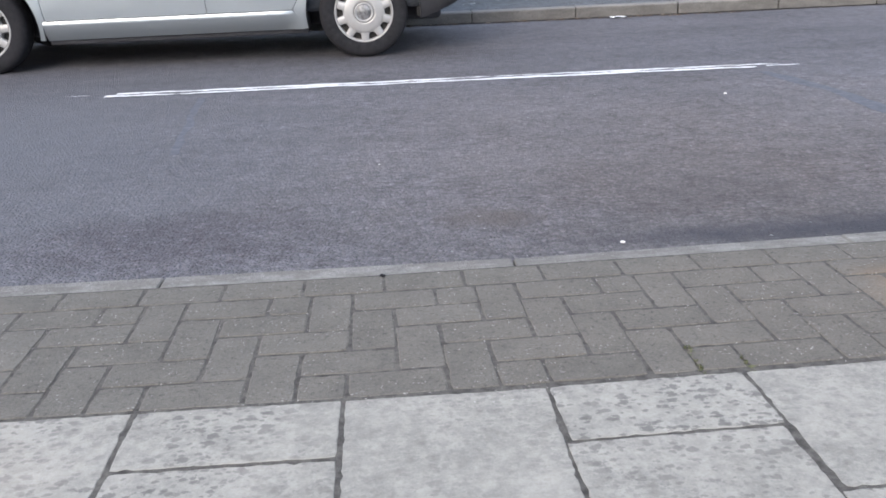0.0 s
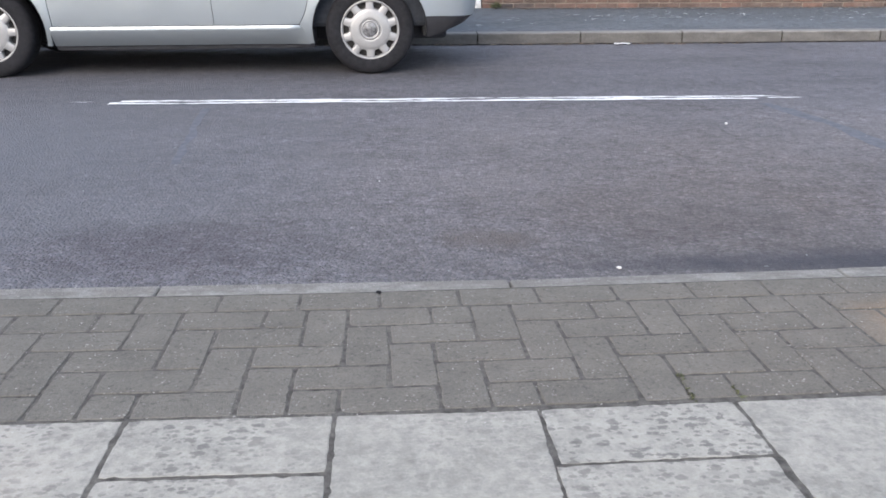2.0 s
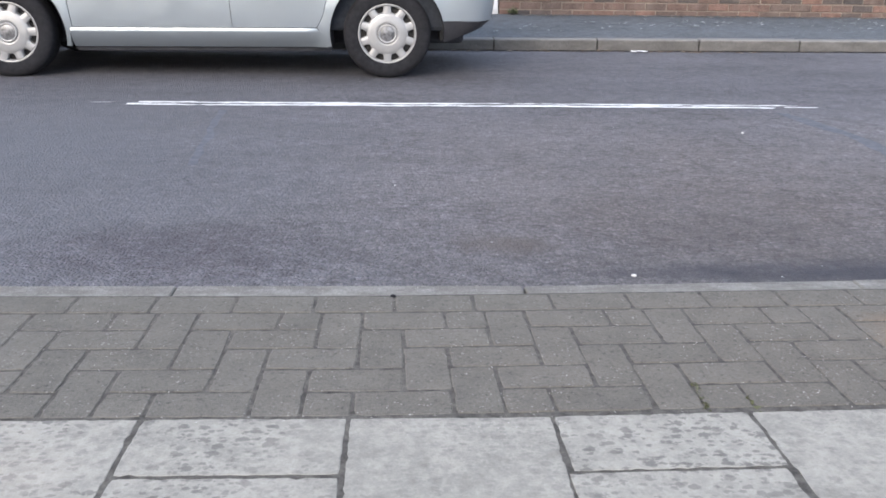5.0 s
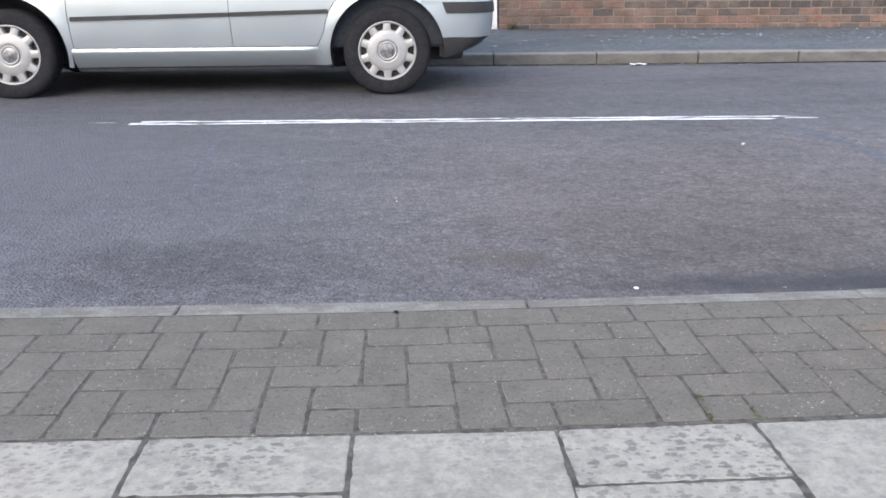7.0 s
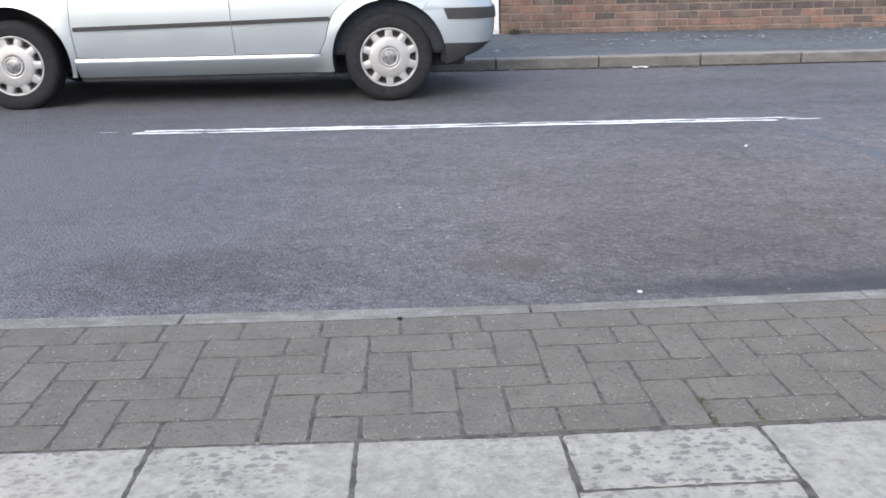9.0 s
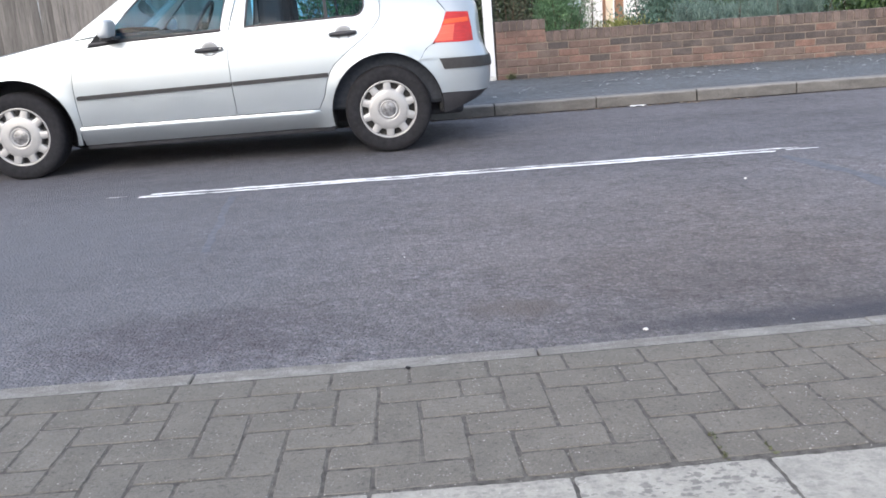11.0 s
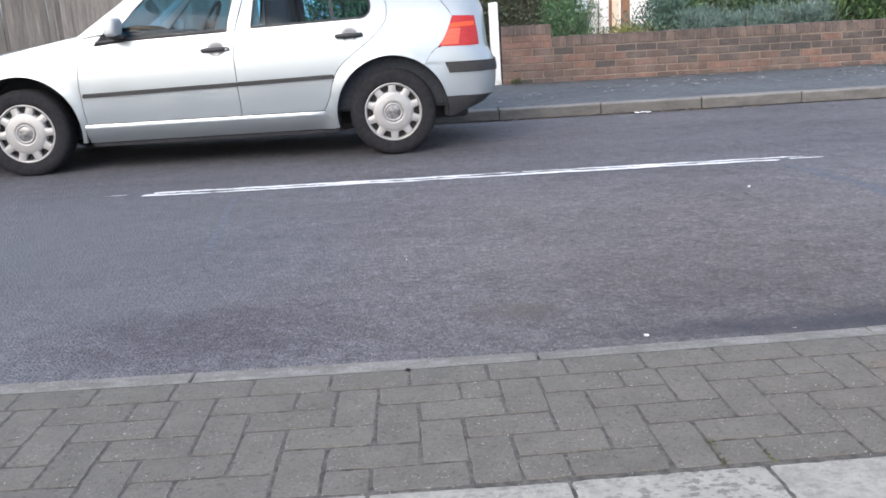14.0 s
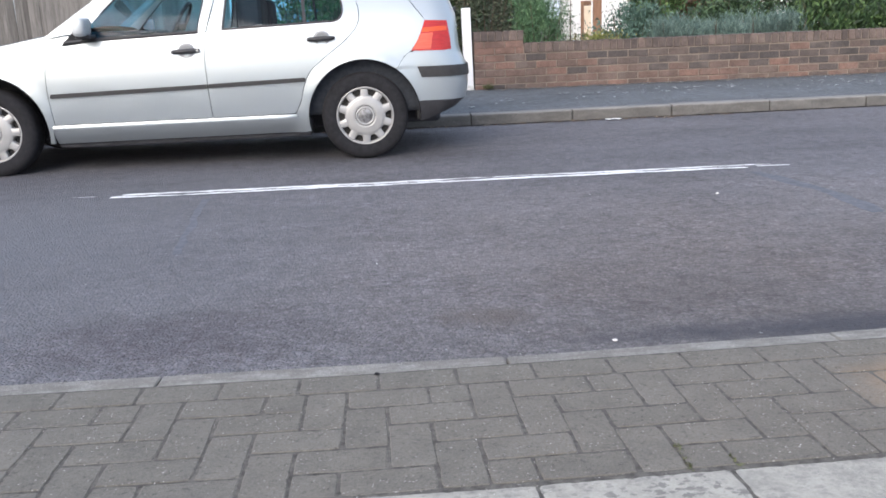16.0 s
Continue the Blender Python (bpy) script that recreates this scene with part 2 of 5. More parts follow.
def near_kerb_mat():
    """Pale concrete, its back edge silted over with grey sand."""
    n = Nodes("silted_kerb_concrete", 0.85)
    c = n.mix(0.9, (0.268, 0.260, 0.238), n.ramp(n.noise(120, 5, 0.7), [(0.25, 0.6), (0.5, 1.0), (0.75, 1.4)]), "MULTIPLY")
    c = n.mix(0.7, c, n.ramp(n.noise(16, 6, 0.7), [(0.32, 0.66), (0.66, 1.2)]), "MULTIPLY")
    silt = n.ramp(n.noise(6, 6, 0.7, (1.0, 3.5, 1.0)), [(0.44, 0.0), (0.56, 1.0)])
    c = n.mix(n.math("MULTIPLY", silt, 0.55), c, (0.150, 0.140, 0.122))
    grains = n.cells(90)
    pale = n.math("MULTIPLY", n.ramp(grains.outputs["Distance"], [(0.13, 1.0), (0.24, 0.0)]), n.ramp(grains.outputs["Color"], [(0.55, 0.0), (0.62, 1.0)]))
    n.colour(n.mix(n.math("MULTIPLY", pale, 0.7), c, (0.42, 0.41, 0.38)))
    n.bump(n.noise(80, 6, 0.75), 0.7, 0.008)
    return n.mat


def brick_mat(name, stops):
    n = Nodes(name, 0.9)
    c = n.ramp(n.random(), stops)
    c = n.mix(0.8, c, n.ramp(n.noise(60, 5, 0.7), [(0.3, 0.6), (0.7, 1.35)]), "MULTIPLY")
    c = n.mix(0.8, c, n.ramp(n.noise(7, 5, 0.65), [(0.35, 0.62), (0.65, 1.25)]), "MULTIPLY")
    smear = n.ramp(n.noise(3.2, 6, 0.7), [(0.52, 0.0), (0.66, 1.0)])
    c = n.mix(n.math("MULTIPLY", smear, 0.45), c, (0.215, 0.175, 0.148))
    n.colour(c)
    n.bump(n.noise(110, 5), 0.5, 0.006)
    return n.mat


def leaf_mat(name, dark, light, tip=None):
    n = Nodes(name, 0.6)
    g = n.add("ShaderNodeNewGeometry")
    stops = [(0.0, dark), (0.7, light)] + ([(1.0, tip)] if tip else [])
    c = n.ramp(g.outputs["Random Per Island"], stops)
    c = n.mix(0.5, c, n.ramp(n.noise(5, 3), [(0.3, 0.65), (0.7, 1.25)]), "MULTIPLY")
    n.colour(c)
    n.bsdf.inputs["Transmission Weight"].default_value = 0.0
    n.bsdf.inputs["Subsurface Weight"].default_value = 0.0
    return n.mat


def wood_mat(name, lo, hi, stretch):
    n = Nodes(name, 0.85)
    grain = n.noise(6, 7, 0.7, stretch, 0.6)
    c = n.ramp(grain, [(0.28, lo), (0.72, hi)])
    c = n.mix(0.75, c, n.ramp(n.random(), [(0.0, 0.55), (0.5, 0.95), (1.0, 1.4)]), "MULTIPLY")
    c = n.mix(0.5, c, n.ramp(n.noise(2.2, 5, 0.6, (1, 1, 0.7)), [(0.3, 0.65), (0.7, 1.2)]), "MULTIPLY")
    n.colour(c)
    n.bump(grain, 0.5, 0.004)
    return n.mat


def paint_mat():
    n = Nodes("silver_car_paint", 0.34, 0.6)
    flake = n.noise(900, 2)
    c = n.mix(0.25, (0.408, 0.452, 0.480), n.ramp(flake, [(0.35, 0.8), (0.65, 1.2)]), "MULTIPLY")
    dust = n.ramp(n.noise(3.5, 6, 0.65, (1, 1, 1.5)), [(0.45, 0.0), (0.8, 1.0)])
    n.colour(n.mix(n.math("MULTIPLY", dust, 0.12), c, (0.36, 0.35, 0.33)))
    n.rough(n.ramp(n.noise(6, 5), [(0.3, 0.28), (0.7, 0.42)]))
    n.bsdf.inputs["Coat Weight"].default_value = 0.6
    n.bsdf.inputs["Coat Roughness"].default_value = 0.08
    return n.mat


def glass_mat(name, tint):
    """Thin tinted glass: clear through, glossy by Fresnel."""
    n = Nodes(name, 0.0)
    clear = n.add("ShaderNodeBsdfTransparent")
    clear.inputs["Color"].default_value = (*tint, 1)
    gloss = n.add("ShaderNodeBsdfGlossy")
    gloss.inputs["Roughness"].default_value = 0.02
    fres = n.add("ShaderNodeFresnel")
    fres.inputs["IOR"].default_value = 1.30
    both = n.add("ShaderNodeMixShader")
    n.link(fres.outputs[0], both.inputs[0])
    n.link(clear.outputs[0], both.inputs[1])
    n.link(gloss.outputs[0], both.inputs[2])
    n.link(both.outputs[0], n.tree.nodes["Material Output"].inputs["Surface"])
    return n.mat


def lens_mat(name, c):
    n = Nodes(name, 0.2)
    n.colour(n.mix(0.4, c, n.ramp(n.noise(60, 2, 0.5, (0.2, 1, 3)), [(0.4, 0.7), (0.6, 1.25)]), "MULTIPLY"))
    n.bsdf.inputs["Coat Weight"].default_value = 0.2
    return n.mat


def line_mat():
    n = Nodes("road_paint", 0.6)
    wear = n.noise(22, 7, 0.8, (0.25, 2.6, 1))
    c = n.ramp(wear, [(0.40, (0.17, 0.17, 0.18)), (0.43, (0.62, 0.62, 0.62)), (0.46, (0.88, 0.88, 0.88))])
    c = n.mix(0.4, c, n.ramp(n.noise(160, 3), [(0.3, 0.8), (0.7, 1.1)]), "MULTIPLY")
    n.colour(c)
    n.bump(n.noise(150, 4), 0.4, 0.004)
    return n.mat


M_ROAD = asphalt("road_asphalt", (0.151, 0.147, 0.158), 1.0, True)
M_FOOT = asphalt("footway_asphalt", (0.130, 0.145, 0.158), 1.2)
M_EARTH = plain("garden_soil", (0.09, 0.065, 0.045), 0.95, 0, 0.4, 6, 0.8, 60)
M_GROUND = plain("rough_ground", (0.10, 0.10, 0.07), 0.95, 0, 0.35, 0.8, 0.6, 20)
M_BLOCK = block_mat()
M_JOINT = plain("joint_sand", (0.098, 0.090, 0.079), 0.95, 0, 0.6, 35, 0.8, 200)
M_SLABJOINT = plain("slab_joint_dirt", (0.098, 0.091, 0.080), 0.95, 0, 0.6, 45, 0.8, 200)
M_DARKJOINT = plain("dirty_joint", (0.035, 0.032, 0.028), 0.95, 0, 0.4, 40)
M_SLAB = slab_mat()
M_KERB = near_kerb_mat()
M_KERB_FAR = far_kerb_mat()
M_LINE = line_mat()
M_SEAL = plain("bitumen_seal", (0.114, 0.119, 0.138), 0.85, 0, 0.3, 20)
M_BRICK = brick_mat("red_brick", [(0.0, (0.130, 0.097, 0.084)), (0.3, (0.146, 0.104, 0.088)), (0.65, (0.172, 0.111, 0.091)), (1.0, (0.208, 0.124, 0.098))])
M_BRICK_DARK = brick_mat("sooty_brick", [(0.0, (0.070, 0.061, 0.059)), (0.4, (0.092, 0.077, 0.072)), (0.75, (0.112, 0.089, 0.080)), (1.0, (0.140, 0.103, 0.089))])
M_COPING = brick_mat("coping_brick", [(0.0, (0.094, 0.074, 0.069)), (0.5, (0.131, 0.102, 0.090)), (1.0, (0.175, 0.128, 0.110))])
M_MORTAR = concrete("lime_mortar", (0.235, 0.191, 0.158), 0.8)
M_FENCE = wood_mat("weathered_fence_wood", (0.088, 0.082, 0.076), (0.232, 0.221, 0.210), (14, 14, 0.8))
M_WHITE = plain("white_gloss_paint", (0.80, 0.80, 0.80), 0.4, 0, 0.06, 9, 0.15, 60)
M_RENDER = plain("white_render", (0.80, 0.79, 0.78), 0.85, 0, 0.06, 5, 0.4, 90)
M_BROWNWOOD = wood_mat("stained_brown_wood", (0.17, 0.09, 0.055), (0.33, 0.19, 0.12), (10, 10, 0.8))
M_PAINT = paint_mat()
M_MATT = plain("matt_black_plastic", (0.010, 0.011, 0.013), 0.85, 0, 0.2, 20)
M_CUP = plain("shaded_silver_cup", (0.27, 0.28, 0.29), 0.45, 0.4, 0.1, 12)
M_MIRROR = plain("silver_mirror_shell", (0.52, 0.55, 0.56), 0.4, 0.2, 0.08, 9)
M_BLACK = plain("black_plastic", (0.032, 0.032, 0.036), 0.5, 0, 0.2, 20, 0.2, 300)
M_TRIM = plain("faded_black_trim", (0.026, 0.026, 0.027), 0.6, 0, 0.2, 14, 0.2, 300)
M_RUBBER = plain("tyre_rubber", (0.010, 0.010, 0.013), 0.92, 0, 0.25, 14, 0.3, 200)
M_CAP = plain("silver_hubcap_plastic", (0.38, 0.378, 0.375), 0.38, 0.35, 0.1, 14)
M_CAPDARK = plain("grey_metal_badge", (0.24, 0.24, 0.245), 0.3, 0.6, 0.6, 45)
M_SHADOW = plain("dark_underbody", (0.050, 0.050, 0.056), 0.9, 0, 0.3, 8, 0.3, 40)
M_CABIN = plain("dark_cabin_cloth", (0.018, 0.022, 0.030), 0.85, 0, 0.25, 20, 0.3, 200)
M_GLASS = glass_mat("tinted_car_glass", (0.44, 0.74, 0.86))
M_RED = lens_mat("red_lamp_lens", (0.40, 0.013, 0.011))
M_ORANGE = lens_mat("orange_lamp_lens", (0.62, 0.075, 0.014))
M_SALMON = lens_mat("salmon_lamp_lens", (0.62, 0.095, 0.05))
M_STEEL = plain("dusty_steel_wheel", (0.045, 0.043, 0.042), 0.7, 0.2, 0.3, 30)
M_CLEAR = lens_mat("clear_lamp_lens", (0.6, 0.62, 0.64))
M_ROSEMARY = leaf_mat("rosemary_leaf", (0.041, 0.090, 0.045), (0.101, 0.203, 0.098), (0.176, 0.300, 0.150))
M_SHRUB = leaf_mat("dull_green_leaf", (0.034, 0.046, 0.028), (0.076, 0.098, 0.058), (0.135, 0.125, 0.085))
M_LAVENDER = leaf_mat("lavender_leaf", (0.058, 0.102, 0.088), (0.142, 0.220, 0.192), (0.240, 0.330, 0.290))
M_BLUEGREEN = leaf_mat("blue_green_leaf", (0.038, 0.075, 0.063), (0.095, 0.173, 0.135), (0.149, 0.247, 0.188))
M_BRIGHT = leaf_mat("bright_green_leaf", (0.031, 0.068, 0.022), (0.084, 0.158, 0.050), (0.168, 0.247, 0.091))
M_FRESH = leaf_mat("fresh_green_leaf", (0.014, 0.034, 0.014), (0.050, 0.108, 0.038), (0.150, 0.240, 0.080))
M_DEEP = leaf_mat("deep_green_leaf", (0.020, 0.043, 0.022), (0.053, 0.101, 0.045), (0.106, 0.176, 0.077))
M_YELLOW = leaf_mat("yellow_green_leaf", (0.100, 0.120, 0.030), (0.230, 0.250, 0.070), (0.330, 0.300, 0.120))
M_VARIEG = leaf_mat("variegated_leaf", (0.10, 0.14, 0.08), (0.30, 0.36, 0.26), (0.55, 0.58, 0.48))
M_RUSSET = leaf_mat("russet_leaf", (0.054, 0.028, 0.018), (0.132, 0.068, 0.041), (0.180, 0.112, 0.063))
M_TWIG = plain("twig_bark", (0.10, 0.07, 0.05), 0.9, 0, 0.3, 30)
M_DRY = leaf_mat("dry_leaf_litter", (0.10, 0.06, 0.035), (0.26, 0.19, 0.13), (0.45, 0.38, 0.30))
M_DIRT = leaf_mat("dark_soil_crumb", (0.018, 0.015, 0.012), (0.045, 0.036, 0.030))
M_PETAL = leaf_mat("pale_petal", (0.25, 0.27, 0.27), (0.42, 0.45, 0.45), (0.62, 0.64, 0.62))
M_PAPER = plain("white_paper", (0.75, 0.75, 0.74), 0.8, 0, 0.08, 40)
M_PEBBLE = plain("white_stone", (0.70, 0.69, 0.67), 0.7, 0, 0.1, 60)
M_SAND = leaf_mat("loose_sand", (0.20, 0.19, 0.17), (0.34, 0.32, 0.29), (0.58, 0.56, 0.52))
M_MOSS = leaf_mat("moss", (0.050, 0.058, 0.026), (0.115, 0.125, 0.060))


# ---- building helpers ----
def link_mesh(name, bm, material, parent=None, smooth=False):
    me = bpy.data.meshes.new(name)
    bm.normal_update()
    bm.to_mesh(me)
    bm.free()
    me.materials.append(material)
    if smooth:
        me.polygons.foreach_set("use_smooth", [True] * len(me.polygons))
    ob = new(name, me)
    if parent:
        ob.parent = parent
    return ob


def part(name, bm, material, parent, label="", smooth=False):
    ob = link_mesh(name, bm, material, parent, smooth)
    return tagged(ob, label) if label else ob


def piece(name, mesh, parent, m):
    """One more object on a shared mesh."""
    ob = new(name, mesh)
    ob.parent = parent
    ob.matrix_basis = m
    return ob


def thing(name, label, category, at=(0, 0, 0), group="", kind=""):
    ob = new(name)
    ob.empty_display_size = 0.1
    ob.location = at
    return tagged(ob, label, category, group, kind)


def setting(name, bm, material, label, category, smooth=False):
    return tagged(link_mesh(name, bm, material, None, smooth), label, category, "", "structure")


def add_box(bm, x0, x1, y0, y1, z0, z1, bevel=0.0, seg=2):
    r = bmesh.ops.create_cube(bm, size=1.0, matrix=Matrix.LocRotScale(((x0 + x1) / 2, (y0 + y1) / 2, (z0 + z1) / 2), None, (x1 - x0, y1 - y0, z1 - z0)))
    if bevel:
        edges = list({e for v in r["verts"] for e in v.link_edges})
        bmesh.ops.bevel(bm, geom=edges, offset=bevel, segments=seg, profile=0.5, affect="EDGES")
    return bm


def box(x0, x1, y0, y1, z0, z1, bevel=0.0, seg=2):
    return add_box(bmesh.new(), x0, x1, y0, y1, z0, z1, bevel, seg)


def tube(points, r, seg=8, bm=None, close=False):
    """A round bar along points; r may be one radius or one each."""
    bm = bm or bmesh.new()
    pts = [Vector(p) for p in points]
    rings = []
    n = len(pts)
    for i, p in enumerate(pts):
        a, b = (pts[i - 1], pts[(i + 1) % n]) if close else (pts[max(0, i - 1)], pts[min(n - 1, i + 1)])
        q = (b - a).to_track_quat("Z", "Y")
        ri = r[i] if isinstance(r, (list, tuple)) else r
        rings.append([bm.verts.new(p + q @ Vector((math.cos(2 * math.pi * k / seg) * ri, math.sin(2 * math.pi * k / seg) * ri, 0))) for k in range(seg)])
    for i in range(n if close else n - 1):
        a, b = rings[i], rings[(i + 1) % n]
        for k in range(seg):
            bm.faces.new((a[k], a[(k + 1) % seg], b[(k + 1) % seg], b[k]))
    if not close:
        bm.faces.new(rings[0][::-1])
        bm.faces.new(rings[-1])
    return bm


def lathe(profile, seg=40, bm=None):
    """Turns (radius, y) points round the y axis."""
    bm = bm or bmesh.new()
    rings = []
    for r, y in profile:
        if r < 1e-5:
            rings.append([bm.verts.new((0, y, 0))])
        else:
            rings.append([bm.verts.new((r * math.cos(2 * math.pi * k / seg), y, r * math.sin(2 * math.pi * k / seg))) for k in range(seg)])
    for a, b in zip(rings, rings[1:]):
        for k in range(seg):
            k2 = (k + 1) % seg
            quad = [v for v in (a[k % len(a)], a[k2 % len(a)], b[k2 % len(b)], b[k % len(b)])]
            quad = list(dict.fromkeys(quad))
            if len(quad) > 2:
                bm.faces.new(quad)
    bmesh.ops.recalc_face_normals(bm, faces=bm.faces)
    return bm


def grid(rows):
    """A skin over rows of points of equal length."""
    bm = bmesh.new()
    vs = [[bm.verts.new(p) for p in row] for row in rows]
    for a, b in zip(vs, vs[1:]):
        for k in range(len(a) - 1):
            bm.faces.new((a[k], a[k + 1], b[k + 1], b[k]))
    return bm


def from_lists(verts, faces):
    me = bpy.data.meshes.new("stuff")
    me.from_pydata(verts, [], faces)
    bm = bmesh.new()
    bm.from_mesh(me)
    bpy.data.meshes.remove(me)
    return bm


# ---- ground, road, kerbs ----
setting("ground", grid([[(-300, -300, -0.06), (300, -300, -0.06)], [(-300, 300, -0.06), (300, 300, -0.06)]]), M_GROUND, "rough bare ground reaching the horizon", "ground")
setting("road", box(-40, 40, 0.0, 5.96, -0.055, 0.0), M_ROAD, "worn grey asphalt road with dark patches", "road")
bm = bmesh.new()
top = [(-40, 5.985, 0.104), (0.66, 5.985, 0.104), (14, 6.358, 0.106), (40, 6.358, 0.106), (40, 7.62, 0.20), (-40, 7.62, 0.20)]
low = [(x, y, -0.05) for x, y, z in top]
v = [bm.verts.new(p) for p in top + low]
bm.faces.new(v[:6])
for i in range(6):
    j = (i + 1) % 6
    bm.faces.new((v[i], v[6 + i], v[6 + j], v[j]))
setting("pavement_far", bm, M_FOOT, "blue-grey asphalt footway strewn with pale petals", "pavement")
setting("garden_ground", box(-40, 40, 7.66, 40, -0.05, 0.17), M_EARTH, "dark garden soil behind the brick wall", "ground")

centre_line = thing("road_marking", "worn white painted centre line on asphalt", "road marking", (0.3, 3.0, 0), kind="structure")
rnd = random.Random(4)


def stroke(x0, x1, y0, y1, seed, tail):
    """One pass of the paint, ragged along both edges and fraying out at its end."""
    q = random.Random(seed)
    n = int((x1 - x0) / 0.014)
    vs, fs = [], []
    lag = [0.0, 0.0]
    for i in range(n + 1):
        x = x0 + (x1 - x0) * i / n
        shrink = max(0.0, (x - x1 + tail) / tail) ** 2 * 0.8
        row = []
        for k, y in enumerate((y0(x), y1(x))):
            lag[k] = 0.72 * lag[k] + q.uniform(-0.0065, 0.0065)
            row.append(y + lag[k])
        mid = (row[0] + row[1]) / 2
        vs += [(x, mid + (y - mid) * (1 - shrink), 0.004) for y in row]
        if i:
            fs.append((2 * i - 2, 2 * i, 2 * i + 1, 2 * i - 1))
    return from_lists(vs, fs)


def seam_mid(x):
    return 0.004 + 0.010 * math.sin(1.9 * x + 0.6) + 0.006 * math.sin(5.3 * x)


def seam_gap(x):
    return max(0.004, 0.0140 + 0.008 * math.sin(3.7 * x + 1.0) + 0.005 * math.sin(11.0 * x))


part("paint_stroke", stroke(-1.98, 1.74, lambda x: -0.058, lambda x: seam_mid(x) - seam_gap(x), 5, 0.05), M_LINE, centre_line)
part("paint_stroke", stroke(-1.93, 1.90, lambda x: seam_mid(x) + seam_gap(x), lambda x: 0.060, 6, 0.22), M_LINE, centre_line)
part("paint_splash", stroke(-2.22, -2.06, lambda x: 0.03, lambda x: 0.036, 7, 0.12), M_LINE, centre_line)
part("paint_splash", stroke(1.80, 2.0, lambda x: -0.028, lambda x: -0.006, 8, 0.12), M_LINE, centre_line)

# thin sealed cracks in the asphalt
def crack(points, w):
    vs, fs = [], []
    for i, (x, y) in enumerate(points):
        ww = w * rnd.uniform(0.6, 1.2)
        vs += [(x - ww, y, 0.0008), (x + ww, y + ww * 0.3, 0.0008)]
        if i:
            k = 2 * i
            fs.append((k - 2, k - 1, k + 1, k))
    return tagged(link_mesh("road_crack", from_lists(vs, fs), M_SEAL), "thin dark bitumen-sealed crack in the asphalt", "road crack", "cracks in the road", "structure")


crack([(2.02 + 0.11 * math.sin(0.16 * i) + rnd.uniform(-0.015, 0.015), 2.80 - 0.10 * i) for i in range(13)], 0.045)
crack([(-1.11 + 0.0095 * i + rnd.uniform(-0.012, 0.012), 2.80 - 0.11 * i) for i in range(13)], 0.022)


def kerb_mesh(name, length, y0, y1, z0, z1, r, mat):
    """A kerb stone with a rounded front top edge on its -y side if r > 0, else on +y."""
    bm = box(-length / 2, length / 2, y0, y1, z0, z1)
    rr = abs(r)
    front = y0 if r > 0 else y1
    es = [e for e in bm.edges if all(abs(q.co.z - z1) < 1e-5 for q in e.verts) and all(abs(q.co.y - front) < 1e-5 for q in e.verts)]
    bmesh.ops.bevel(bm, geom=es, offset=rr, segments=4, profile=0.5, affect="EDGES")
    es = [e for e in bm.edges if abs(abs(e.verts[0].co.x) - length / 2) < 1e-5 and abs(e.verts[0].co.x - e.verts[1].co.x) < 1e-5]
    bmesh.ops.bevel(bm, geom=es, offset=0.004, segments=1, affect="EDGES")
    me = bpy.data.meshes.new(name)
    bm.to_mesh(me)
    bm.free()
    me.materials.append(mat)
    return me


kerb_far = thing("kerb_far", "weathered concrete kerb stones with dark joints", "kerb", (0, 5.85, 0), kind="structure")
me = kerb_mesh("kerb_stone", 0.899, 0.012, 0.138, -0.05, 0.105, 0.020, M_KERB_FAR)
rnd = random.Random(9)
for k in range(-13, 16):
    x = 0.655 - 0.455 + 0.909 * (k + 1)
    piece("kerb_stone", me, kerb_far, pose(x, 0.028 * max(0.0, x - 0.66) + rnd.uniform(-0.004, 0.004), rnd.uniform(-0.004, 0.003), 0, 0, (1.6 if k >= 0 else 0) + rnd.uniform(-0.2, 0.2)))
part("joint_fill", grid([[(-12, y, z), (0.66, y, z), (14, y + 0.028 * 13.34, z)] for y, z in ((0.04, -0.05), (0.04, 0.08), (0.12, 0.08))]), M_DARKJOINT, kerb_far)
kerb_near = thing("kerb_near", "pale flush concrete kerb beside block paving", "kerb", (0, 0, 0), kind="structure")
me = kerb_mesh("kerb_stone", 0.918, -0.098, 0.0, -0.12, 0.021, -0.012, M_KERB)
for k in range(-9, 10):
    x = 0.22 - 0.461 + 0.922 * k
    piece("kerb_stone", me, kerb_near, pose(x, 0.046 * max(0.0, x - 0.22) + rnd.uniform(-0.002, 0.002), rnd.uniform(-0.002, 0.002), 0, 0, 2.6 if k > 0 else 0.0))

# ---- garden wall of brick, white post, fence ----
WY = 7.5
COURSE, BRICK = 0.0765, 0.2175
wall = thing("garden_wall", "low weathered red-brown brick garden wall", "garden wall", (0, WY, 0), kind="structure")
WALL_X0, WALL_X1, PIER_X1 = 0.845, 12.0, 1.372
TOP, PIER_TOP = 0.654, 0.785
part("mortar", box(WALL_X0 + 0.006, WALL_X1, 0.007, 0.21, -0.05, TOP - 0.012), M_MORTAR, wall)
part("pier_mortar", box(WALL_X0 + 0.006, PIER_X1 - 0.006, 0.0075, 0.2095, TOP - 0.012, PIER_TOP - 0.008), M_MORTAR, wall)


def brick_mesh(name, l, d, h, mat):
    bm = box(-l / 2, l / 2, 0, d, 0, h, 0.004, 1)
    me = bpy.data.meshes.new(name)
    bm.to_mesh(me)
    bm.free()
    me.materials.append(mat)
    return me


stretchers = [brick_mesh("brick", BRICK - 0.011, 0.1, COURSE - 0.011, m) for m in (M_BRICK, M_BRICK_DARK)]
